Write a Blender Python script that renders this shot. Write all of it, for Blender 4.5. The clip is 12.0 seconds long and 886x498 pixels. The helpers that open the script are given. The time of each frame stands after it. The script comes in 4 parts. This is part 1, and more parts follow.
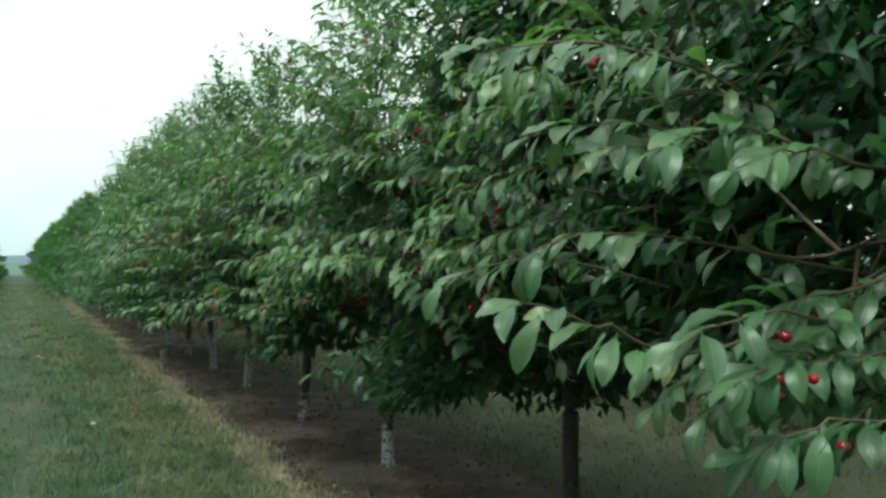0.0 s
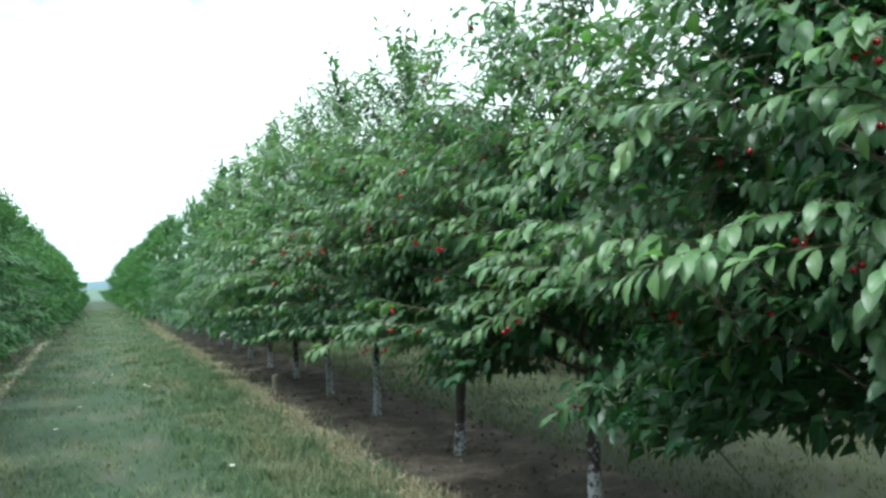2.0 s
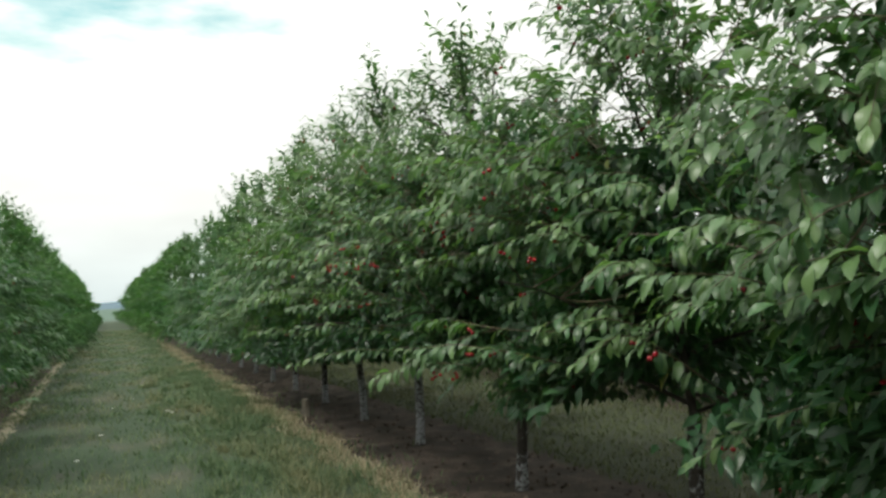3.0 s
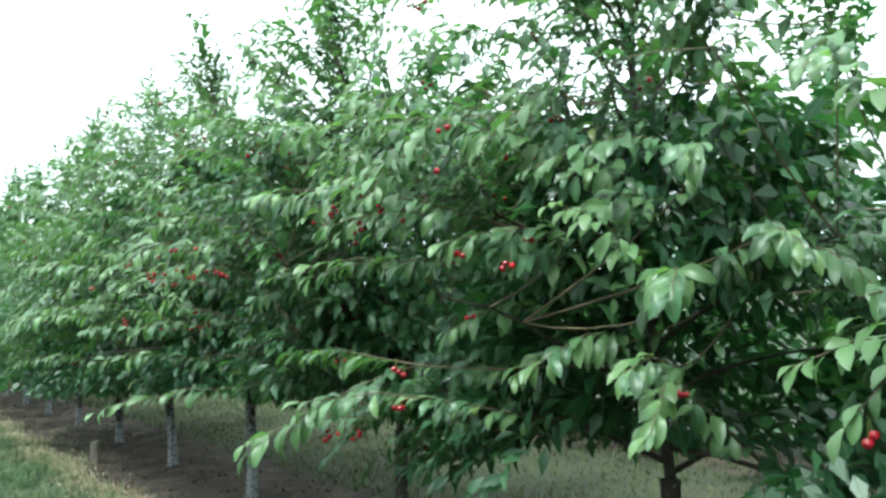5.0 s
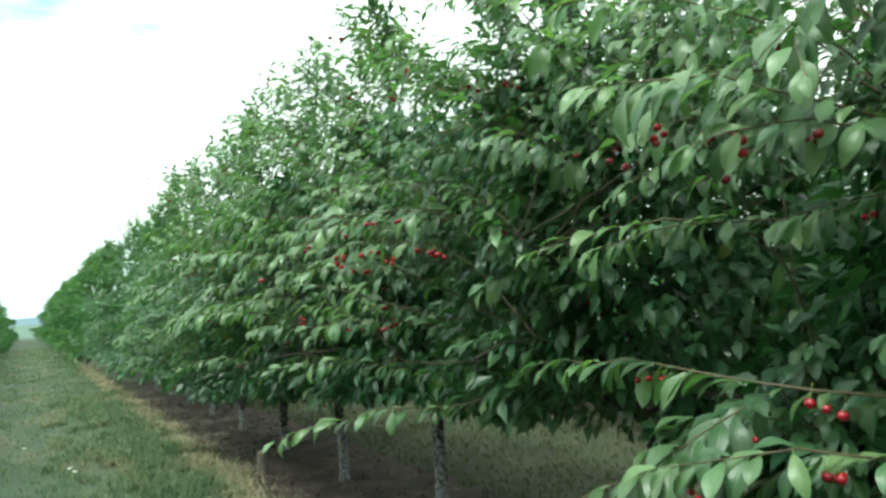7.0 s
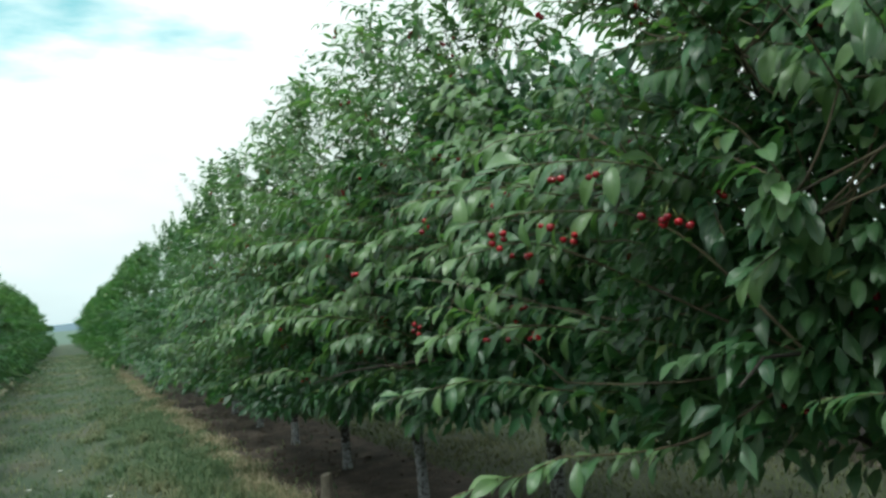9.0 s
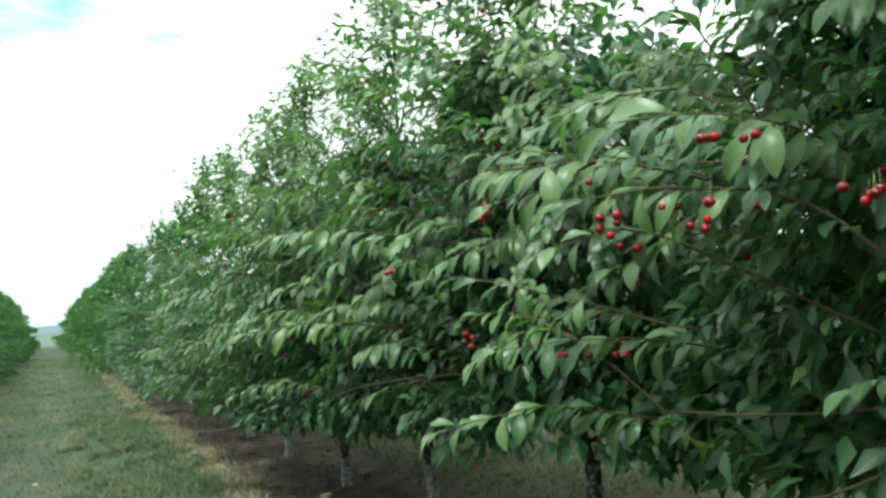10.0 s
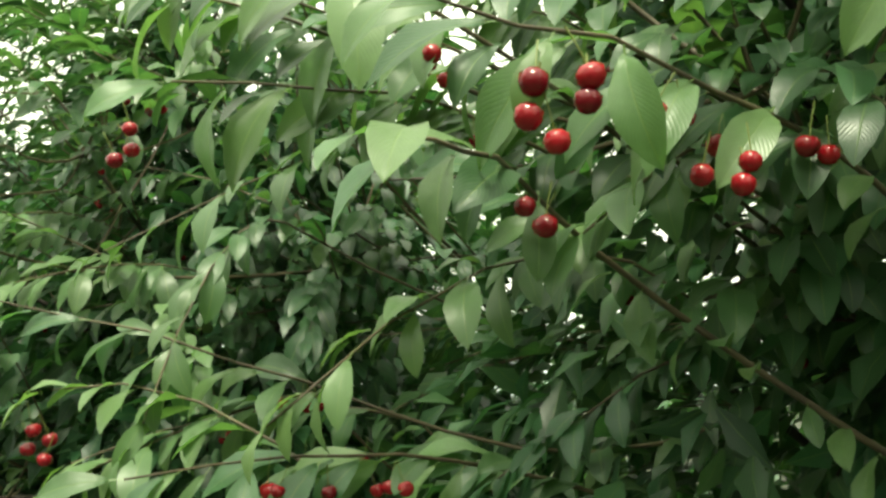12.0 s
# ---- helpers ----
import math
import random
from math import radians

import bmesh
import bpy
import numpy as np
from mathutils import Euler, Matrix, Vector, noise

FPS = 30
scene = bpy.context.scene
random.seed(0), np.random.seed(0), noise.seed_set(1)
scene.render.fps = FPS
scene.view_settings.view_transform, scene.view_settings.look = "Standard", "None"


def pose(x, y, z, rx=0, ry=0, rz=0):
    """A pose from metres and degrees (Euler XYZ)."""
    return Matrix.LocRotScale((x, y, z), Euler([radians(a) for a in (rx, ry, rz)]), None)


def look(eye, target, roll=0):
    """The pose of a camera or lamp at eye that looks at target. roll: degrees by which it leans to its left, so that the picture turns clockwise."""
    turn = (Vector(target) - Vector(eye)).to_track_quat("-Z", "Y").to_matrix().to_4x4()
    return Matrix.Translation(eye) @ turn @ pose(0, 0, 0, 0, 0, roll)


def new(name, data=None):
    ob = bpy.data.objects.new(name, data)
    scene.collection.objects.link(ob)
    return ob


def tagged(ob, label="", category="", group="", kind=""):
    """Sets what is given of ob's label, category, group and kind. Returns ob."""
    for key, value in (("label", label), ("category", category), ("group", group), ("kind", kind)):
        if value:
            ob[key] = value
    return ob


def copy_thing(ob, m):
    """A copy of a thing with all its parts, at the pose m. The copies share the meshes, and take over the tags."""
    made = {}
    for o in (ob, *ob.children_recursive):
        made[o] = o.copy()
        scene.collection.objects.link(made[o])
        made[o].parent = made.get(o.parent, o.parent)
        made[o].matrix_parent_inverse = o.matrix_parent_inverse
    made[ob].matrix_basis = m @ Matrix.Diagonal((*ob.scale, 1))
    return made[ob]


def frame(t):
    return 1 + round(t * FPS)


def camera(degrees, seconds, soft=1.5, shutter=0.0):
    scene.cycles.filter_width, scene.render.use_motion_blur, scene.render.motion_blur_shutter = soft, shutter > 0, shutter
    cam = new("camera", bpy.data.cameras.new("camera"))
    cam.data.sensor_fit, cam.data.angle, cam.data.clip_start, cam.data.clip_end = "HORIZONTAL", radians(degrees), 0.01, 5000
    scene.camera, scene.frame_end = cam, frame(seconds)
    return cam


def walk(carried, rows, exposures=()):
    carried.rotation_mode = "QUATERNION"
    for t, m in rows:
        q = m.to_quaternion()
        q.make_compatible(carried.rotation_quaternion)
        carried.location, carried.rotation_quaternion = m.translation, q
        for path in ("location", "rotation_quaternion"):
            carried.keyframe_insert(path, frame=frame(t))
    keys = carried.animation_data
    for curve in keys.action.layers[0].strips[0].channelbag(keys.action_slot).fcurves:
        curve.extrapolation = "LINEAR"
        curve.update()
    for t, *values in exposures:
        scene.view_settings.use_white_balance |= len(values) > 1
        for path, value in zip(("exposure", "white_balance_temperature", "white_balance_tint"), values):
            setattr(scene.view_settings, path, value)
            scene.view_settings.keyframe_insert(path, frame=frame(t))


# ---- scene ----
EXPOSURES = [(0.0, -0.58, 6150, -9.5), (0.5, -0.04, 6000, -9.5), (1.0, 0.08, 5900, -7.0), (1.5, 0.0, 5900, -5.0), (2.0, 0.02, 5750, -6.0), (2.4, -0.68, 6300, -2.0),
             (3.1, -0.64, 6700, 4.0), (3.6, 0.15, 6600, -3.0), (5.5, 0.48, 5700, -6.5), (6.5, 0.16, 6200, -9.0), (7.0, 0.06, 6200, -10.5), (7.5, -0.74, 6100, -7.0),
             (9.5, -0.45, 6100, -5.0), (10.0, -0.08, 6300, -6.5), (10.5, -0.55, 6800, -5.0), (11.0, -0.10, 8000, -7.0), (11.5, 0.50, 6500, 2.5), (12.0, 0.27, 7800, -10.5)]
cam = camera(57.5, 12.0, soft=2.8)
PATH = [
    (0, 0.034, 0.019, 1.600, 90.63, 0.53, -27.74),
    (0.5, -0.037, 0.332, 1.591, 90.20, 0.70, -27.10),
    (1, -0.085, 0.762, 1.600, 90.74, 2.09, -25.67),
    (1.5, -0.221, 1.042, 1.591, 91.07, 2.33, -24.81),
    (2, -0.331, 1.368, 1.587, 91.62, 2.65, -23.36),
    (2.5, -0.366, 1.692, 1.596, 93.24, 2.81, -20.94),
    (3, -0.446, 2.088, 1.583, 93.02, 2.93, -22.63),
    (3.5, -0.391, 2.530, 1.590, 92.84, 2.64, -28.47),
    (5.5, -0.192, 3.868, 1.622, 93.58, 2.56, -37.20),
    (6, -0.116, 4.186, 1.609, 93.61, 2.85, -33.43),
    (6.5, -0.128, 4.510, 1.622, 93.40, 3.43, -30.86),
    (7, -0.039, 4.855, 1.617, 93.65, 3.30, -27.17),
    (7.5, 0.019, 5.184, 1.634, 93.70, 3.92, -24.76),
    (9.5, 0.024, 6.331, 1.653, 93.59, 4.73, -25.08),
    (10, 0.071, 6.636, 1.656, 94.05, 3.75, -25.86),
    (10.5, 0.190, 6.927, 1.649, 95.89, 2.99, -27.51),
    (11, 0.367, 7.304, 1.622, 96.50, 2.18, -33.47),
    (11.5, 0.491, 7.541, 1.630, 97.00, 1.63, -42.73),
    (12, 0.650, 7.707, 1.612, 100.35, -0.02, -52.53),
]
walk(cam, [(t, pose(x, y, z, rx, ry, rz)) for t, x, y, z, rx, ry, rz in PATH], EXPOSURES)

# ---------- sky and sun ----------
SUN_ELEVATION, SUN_TURN, CLOUD = 63.0, 245.6, 8.2
world = bpy.data.worlds.new("sky")
scene.world = world
world.use_nodes = True
wn, wl = world.node_tree.nodes, world.node_tree.links
wn.clear()
w_out = wn.new("ShaderNodeOutputWorld")
w_bg = wn.new("ShaderNodeBackground")
w_sky = wn.new("ShaderNodeTexSky")
w_sky.sky_type = "NISHITA"
w_sky.sun_disc = False
w_sky.sun_elevation, w_sky.sun_rotation = radians(SUN_ELEVATION), radians(SUN_TURN)
w_sky.dust_density = 2.0
w_bg.inputs["Strength"].default_value = 0.12
w_co = wn.new("ShaderNodeTexCoord")


def wmath(op, a, b=None):
    t = wn.new("ShaderNodeMath")
    t.operation = op
    for k, v in enumerate((a, b)):
        if isinstance(v, (int, float)):
            t.inputs[k].default_value = v
        elif v is not None:
            wl.new(v, t.inputs[k])
    return t.outputs[0]


w_sep = wn.new("ShaderNodeSeparateXYZ")
wl.new(w_co.outputs["Generated"], w_sep.inputs["Vector"])
w_map = wn.new("ShaderNodeMapping")
w_map.inputs["Scale"].default_value = (1.0, 1.0, 3.4)
wl.new(w_co.outputs["Generated"], w_map.inputs["Vector"])
w_noise = wn.new("ShaderNodeTexNoise")
w_noise.inputs["Scale"].default_value = 7.0
w_noise.inputs["Detail"].default_value = 6.0
wl.new(w_map.outputs["Vector"], w_noise.inputs["Vector"])
# a gap in the cloud over the far end of the alley
w_a = wmath("DIVIDE", wmath("SUBTRACT", w_sep.outputs["X"], 0.01), 0.22)
w_b = wmath("DIVIDE", wmath("SUBTRACT", w_sep.outputs["Z"], 0.325), 0.055)
w_r = wmath("SQRT", wmath("ADD", wmath("MULTIPLY", w_a, w_a), wmath("MULTIPLY", w_b, w_b)))
w_r = wmath("ADD", w_r, wmath("MULTIPLY", wmath("SUBTRACT", w_noise.outputs["Fac"], 0.5), 2.6))
w_gap = wn.new("ShaderNodeValToRGB")
w_gap.color_ramp.elements[0].position, w_gap.color_ramp.elements[1].position = 0.10, 0.92
wl.new(w_r, w_gap.inputs["Fac"])
# thinner, bluer cloud towards the horizon
w_cloud = wn.new("ShaderNodeValToRGB")
e = w_cloud.color_ramp.elements
e[0].position, e[0].color = 0.0, (0.86, 0.96, 1.0, 1)
e[1].position, e[1].color = 0.12, (1.0, 1.0, 1.0, 1)
wl.new(w_sep.outputs["Z"], w_cloud.inputs["Fac"])
w_bright = wn.new("ShaderNodeVectorMath")
w_bright.operation = "SCALE"
wl.new(w_cloud.outputs["Color"], w_bright.inputs[0])
wl.new(wmath("MULTIPLY", wmath("MULTIPLY", wmath("ADD", 0.85, wmath("MULTIPLY", w_noise.outputs["Fac"], 0.3)), wmath("ADD", 1.48, wmath("MULTIPLY", wmath("MAXIMUM", w_sep.outputs["Z"], 0.0), 1.6))), CLOUD), w_bright.inputs["Scale"])
w_blue = wn.new("ShaderNodeVectorMath")
w_blue.operation = "MULTIPLY"
wl.new(w_sky.outputs["Color"], w_blue.inputs[0])
w_blue.inputs[1].default_value = (2.9, 3.9, 2.75)
w_mix = wn.new("ShaderNodeMix")
w_mix.data_type = "RGBA"
wl.new(w_gap.outputs["Color"], w_mix.inputs["Factor"])
wl.new(w_blue.outputs["Vector"], w_mix.inputs["A"])
wl.new(w_bright.outputs["Vector"], w_mix.inputs["B"])
wl.new(w_mix.outputs["Result"], w_bg.inputs["Color"])
wl.new(w_bg.outputs["Background"], w_out.inputs["Surface"])

sun = new("sun", bpy.data.lights.new("sun", "SUN"))
sun.data.energy, sun.data.angle, sun.data.color = 4.4, radians(14), (1.0, 0.96, 0.90)
sun.matrix_world = look((0, 0, 30), (13.9, 6.3, 0))


# ---------- materials ----------
def material(name):
    m = bpy.data.materials.new(name)
    m.use_nodes = True
    n = m.node_tree.nodes
    return m, n, m.node_tree.links, n["Principled BSDF"]


def noise_node(n, l, vector, scale, detail=4.0, rough=0.55):
    t = n.new("ShaderNodeTexNoise")
    t.inputs["Scale"].default_value = scale
    t.inputs["Detail"].default_value = detail
    t.inputs["Roughness"].default_value = rough
    l.new(vector, t.inputs["Vector"])
    return t.outputs["Fac"]


def ramp_node(n, l, fac, stops):
    r = n.new("ShaderNodeValToRGB")
    e = r.color_ramp.elements
    while len(e) < len(stops):
        e.new(0.5)
    for k, (p, c) in zip(e, stops):
        k.position, k.color = p, (*c, 1.0)
    l.new(fac, r.inputs["Fac"])
    return r.outputs["Color"]


def math_node(n, l, op, a, b=None):
    t = n.new("ShaderNodeMath")
    t.operation = op
    for i, v in enumerate((a, b)):
        if v is None:
            continue
        if isinstance(v, (int, float)):
            t.inputs[i].default_value = v
        else:
            l.new(v, t.inputs[i])
    return t.outputs[0]


def mix_node(n, l, fac, a, b, blend="MIX"):
    t = n.new("ShaderNodeMix")
    t.data_type, t.blend_type = "RGBA", blend
    for key, v in (("Factor", fac), ("A", a), ("B", b)):
        if isinstance(v, (int, float)):
            t.inputs[key].default_value = v
        elif isinstance(v, tuple):
            t.inputs[key].default_value = (*v, 1.0)
        else:
            l.new(v, t.inputs[key])
    return t.outputs["Result"]


def bump_node(n, l, height, strength, distance, bsdf):
    b = n.new("ShaderNodeBump")
    b.inputs["Strength"].default_value = strength
    b.inputs["Distance"].default_value = distance
    l.new(height, b.inputs["Height"])
    l.new(b.outputs["Normal"], bsdf.inputs["Normal"])
    return b


def leaf_material():
    m, n, l, p = material("cherry_leaf")
    geo, info, co = n.new("ShaderNodeNewGeometry"), n.new("ShaderNodeObjectInfo"), n.new("ShaderNodeTexCoord")
    rnd = math_node(n, l, "FRACT", math_node(n, l, "ADD", geo.outputs["Random Per Island"], info.outputs["Random"]))
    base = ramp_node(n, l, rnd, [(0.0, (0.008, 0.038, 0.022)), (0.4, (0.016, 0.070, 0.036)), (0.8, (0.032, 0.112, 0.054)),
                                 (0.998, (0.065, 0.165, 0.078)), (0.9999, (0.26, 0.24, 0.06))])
    # pale young leaves; the dark end also holds the shade inside the crowns
    age_shade = n.new("ShaderNodeUVMap")
    age_shade.uv_map = "Age"
    split = n.new("ShaderNodeSeparateXYZ")
    l.new(age_shade.outputs["UV"], split.inputs["Vector"])
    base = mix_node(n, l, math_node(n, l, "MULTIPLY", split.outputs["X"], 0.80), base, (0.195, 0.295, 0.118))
    blade = n.new("ShaderNodeUVMap")
    blade.uv_map = "UVMap"
    sep = n.new("ShaderNodeSeparateXYZ")
    l.new(blade.outputs["UV"], sep.inputs["Vector"])
    u, v = sep.outputs["X"], sep.outputs["Y"]
    side = math_node(n, l, "ABSOLUTE", math_node(n, l, "SUBTRACT", v, 0.5))
    rib = math_node(n, l, "SMOOTH_MIN", math_node(n, l, "MULTIPLY", side, 30.0), 1.0)
    wave = math_node(n, l, "SINE", math_node(n, l, "MULTIPLY", math_node(n, l, "SUBTRACT", u, math_node(n, l, "MULTIPLY", side, 0.55)), 62.0))
    vein = math_node(n, l, "POWER", math_node(n, l, "ABSOLUTE", wave), 0.5)
    mottled = noise_node(n, l, co.outputs["Object"], 14.0, 3.0)
    base = mix_node(n, l, math_node(n, l, "MULTIPLY", mottled, 0.30), base, (0.016, 0.052, 0.024))
    base = mix_node(n, l, math_node(n, l, "SUBTRACT", 0.22, math_node(n, l, "MULTIPLY", vein, 0.22)), base, (0.15, 0.23, 0.08))
    base = mix_node(n, l, math_node(n, l, "SUBTRACT", 0.55, math_node(n, l, "MULTIPLY", rib, 0.55)), base, (0.17, 0.25, 0.08))
    l.new(base, p.inputs["Base Color"])
    p.inputs["Roughness"].default_value = 0.34
    p.inputs["Specular IOR Level"].default_value = 0.52
    height = math_node(n, l, "ADD", math_node(n, l, "MULTIPLY", vein, 0.5), rib)
    bump_node(n, l, height, 0.26, 0.0013, p)
    tr = n.new("ShaderNodeBsdfTranslucent")
    l.new(mix_node(n, l, 1.0, base, (1.5, 1.8, 0.8), "MULTIPLY"), tr.inputs["Color"])
    mx = n.new("ShaderNodeMixShader")
    mx.inputs[0].default_value = 0.33
    l.new(p.outputs[0], mx.inputs[1])
    l.new(tr.outputs[0], mx.inputs[2])
    l.new(mx.outputs[0], n["Material Output"].inputs["Surface"])
    return m


def bark_material(name, whitewash=None):
    m, n, l, p = material(name)
    co = n.new("ShaderNodeTexCoord")
    fine = noise_node(n, l, co.outputs["Object"], 38.0, 6.0, 0.65)
    mp = n.new("ShaderNodeMapping")
    mp.inputs["Scale"].default_value = (3.0, 3.0, 26.0)
    l.new(co.outputs["Object"], mp.inputs["Vector"])
    rings = noise_node(n, l, mp.outputs["Vector"], 2.0, 4.0)
    c = ramp_node(n, l, fine, [(0.3, (0.012, 0.010, 0.009)), (0.55, (0.032, 0.026, 0.022)), (0.75, (0.085, 0.073, 0.064))])
    c = mix_node(n, l, math_node(n, l, "MULTIPLY", rings, 0.35), c, (0.050, 0.037, 0.030))
    if whitewash:
        sep = n.new("ShaderNodeSeparateXYZ")
        l.new(co.outputs["Object"], sep.inputs["Vector"])
        patch = noise_node(n, l, co.outputs["Object"], 17.0, 6.0, 0.7)
        reach = math_node(n, l, "ADD", sep.outputs["Z"], math_node(n, l, "MULTIPLY", math_node(n, l, "SUBTRACT", patch, 0.5), 2.6))
        on = ramp_node(n, l, reach, [(whitewash - 0.10, (1, 1, 1)), (whitewash + 0.08, (0, 0, 0))])
        flake = ramp_node(n, l, noise_node(n, l, co.outputs["Object"], 26.0, 5.0, 0.7), [(0.40, (0, 0, 0)), (0.52, (1, 1, 1))])
        c = mix_node(n, l, math_node(n, l, "MULTIPLY", on, flake), c, mix_node(n, l, fine, (0.15, 0.155, 0.17), (0.46, 0.47, 0.50)))
    l.new(c, p.inputs["Base Color"])
    p.inputs["Roughness"].default_value = 0.85
    bump_node(n, l, math_node(n, l, "ADD", fine, rings), 0.6, 0.01, p)
    return m


def twig_material():
    m, n, l, p = material("young_twig")
    co = n.new("ShaderNodeTexCoord")
    f = noise_node(n, l, co.outputs["Object"], 9.0, 3.0)
    l.new(ramp_node(n, l, f, [(0.3, (0.048, 0.036, 0.025)), (0.6, (0.105, 0.082, 0.046)), (0.75, (0.130, 0.126, 0.056))]), p.inputs["Base Color"])
    p.inputs["Roughness"].default_value = 0.6
    return m


def stalk_material():
    m, n, l, p = material("fruit_stalk")
    p.inputs["Base Color"].default_value = (0.16, 0.20, 0.05, 1)
    p.inputs["Roughness"].default_value = 0.5
    return m


def cherry_material():
    m, n, l, p = material("cherry_skin")
    info, co = n.new("ShaderNodeObjectInfo"), n.new("ShaderNodeTexCoord")
    c = ramp_node(n, l, info.outputs["Random"], [(0.0, (0.12, 0.003, 0.010)), (0.5, (0.24, 0.006, 0.015)), (1.0, (0.38, 0.010, 0.020))])
    f = noise_node(n, l, co.outputs["Object"], 60.0, 2.0)
    l.new(mix_node(n, l, math_node(n, l, "MULTIPLY", f, 0.4), c, (0.12, 0.003, 0.007)), p.inputs["Base Color"])
    p.inputs["Roughness"].default_value = 0.14
    p.inputs["Subsurface Weight"].default_value = 0.1
    p.inputs["Subsurface Radius"].default_value = (0.006, 0.001, 0.001)
    return m


ROW_X = [2.58, 6.75, -2.65]          # lines of trunks
STRIP = 0.78                                     # half width of the bare soil under a row


def ground_material():
    m, n, l, p = material("orchard_ground")
    co = n.new("ShaderNodeTexCoord")
    pos = co.outputs["Object"]
    sep = n.new("ShaderNodeSeparateXYZ")
    l.new(pos, sep.inputs["Vector"])
    big = noise_node(n, l, pos, 0.55, 5.0)
    mid = noise_node(n, l, pos, 3.0, 6.0, 0.65)
    fine = noise_node(n, l, pos, 42.0, 6.0, 0.7)
    soil = ramp_node(n, l, mid, [(0.36, (0.026, 0.018, 0.014)), (0.50, (0.056, 0.040, 0.031)), (0.64, (0.125, 0.096, 0.074))])
    soil = mix_node(n, l, ramp_node(n, l, fine, [(0.42, (0, 0, 0)), (0.62, (0.75, 0.75, 0.75))]), soil, (0.020, 0.014, 0.011))
    streak = n.new("ShaderNodeMapping")
    streak.inputs["Scale"].default_value = (1.0, 0.30, 1.0)
    l.new(pos, streak.inputs["Vector"])
    lane = noise_node(n, l, streak.outputs["Vector"], 1.3, 5.0, 0.60)
    turf = ramp_node(n, l, mid, [(0.32, (0.016, 0.034, 0.016)), (0.50, (0.025, 0.048, 0.022)), (0.70, (0.040, 0.064, 0.030))])
    turf = mix_node(n, l, ramp_node(n, l, lane, [(0.48, (0, 0, 0)), (0.66, (0.75, 0.75, 0.75))]), turf, (0.078, 0.076, 0.042))
    turf = mix_node(n, l, math_node(n, l, "MULTIPLY", ramp_node(n, l, big, [(0.46, (0, 0, 0)), (0.58, (1, 1, 1))]), 0.5), turf, (0.026, 0.052, 0.024))
    turf = mix_node(n, l, math_node(n, l, "MULTIPLY", fine, 0.3), turf, (0.020, 0.029, 0.015))
    mp = n.new("ShaderNodeMapping")
    mp.inputs["Scale"].default_value = (1.0, 0.45, 1.0)
    l.new(pos, mp.inputs["Vector"])
    worn = ramp_node(n, l, noise_node(n, l, mp.outputs["Vector"], 1.7, 6.0, 0.60), [(0.54, (0, 0, 0)), (0.68, (0.60, 0.60, 0.60))])
    turf = mix_node(n, l, worn, turf, mix_node(n, l, fine, (0.040, 0.038, 0.032), (0.115, 0.108, 0.090)))
    dist = None
    for x in ROW_X:
        d = math_node(n, l, "ABSOLUTE", math_node(n, l, "SUBTRACT", sep.outputs["X"], x))
        dist = d if dist is None else math_node(n, l, "MINIMUM", dist, d)
    edge = math_node(n, l, "ADD", dist, math_node(n, l, "MULTIPLY", math_node(n, l, "SUBTRACT", mid, 0.5), 0.55))
    bare = ramp_node(n, l, edge, [(STRIP - 0.05, (1, 1, 1)), (STRIP + 0.05, (0, 0, 0))])
    straw = ramp_node(n, l, edge, [(STRIP - 0.04, (0, 0, 0)), (STRIP + 0.01, (0.95, 0.95, 0.95)), (STRIP + 0.20, (0.75, 0.75, 0.75)), (STRIP + 0.50, (0, 0, 0))])
    inside = math_node(n, l, "LESS_THAN", math_node(n, l, "ABSOLUTE", math_node(n, l, "SUBTRACT", sep.outputs["Y"], 40.0)), 72.0)
    turf = mix_node(n, l, math_node(n, l, "MULTIPLY", straw, math_node(n, l, "MULTIPLY", inside, math_node(n, l, "LESS_THAN", sep.outputs["X"], 2.3))), turf, (0.310, 0.275, 0.190))
    # behind the trunks, shade between the rows is put into darker olive turf
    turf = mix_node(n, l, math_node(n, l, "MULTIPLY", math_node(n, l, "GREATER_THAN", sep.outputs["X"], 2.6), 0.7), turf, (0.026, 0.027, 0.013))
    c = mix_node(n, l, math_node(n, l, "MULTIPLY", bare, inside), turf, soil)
    # field beyond the rows, its teal tint standing in for haze
    c = mix_node(n, l, math_node(n, l, "GREATER_THAN", sep.outputs["Y"], 113.0), c, mix_node(n, l, big, (0.045, 0.085, 0.062), (0.070, 0.120, 0.088)))
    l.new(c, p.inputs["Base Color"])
    p.inputs["Roughness"].default_value = 0.95
    bump_node(n, l, math_node(n, l, "ADD", mid, math_node(n, l, "MULTIPLY", fine, 0.5)), 0.6, 0.018, p)
    return m


def thin_blade(m, n, l, p, colour):
    """Thin leaves of grass, which let part of the light through."""
    l.new(colour, p.inputs["Base Color"])
    p.inputs["Roughness"].default_value = 0.7
    tr, mx = n.new("ShaderNodeBsdfTranslucent"), n.new("ShaderNodeMixShader")
    l.new(colour, tr.inputs["Color"])
    mx.inputs[0].default_value = 0.45
    l.new(p.outputs[0], mx.inputs[1])
    l.new(tr.outputs[0], mx.inputs[2])
    l.new(mx.outputs[0], n["Material Output"].inputs["Surface"])
    return m


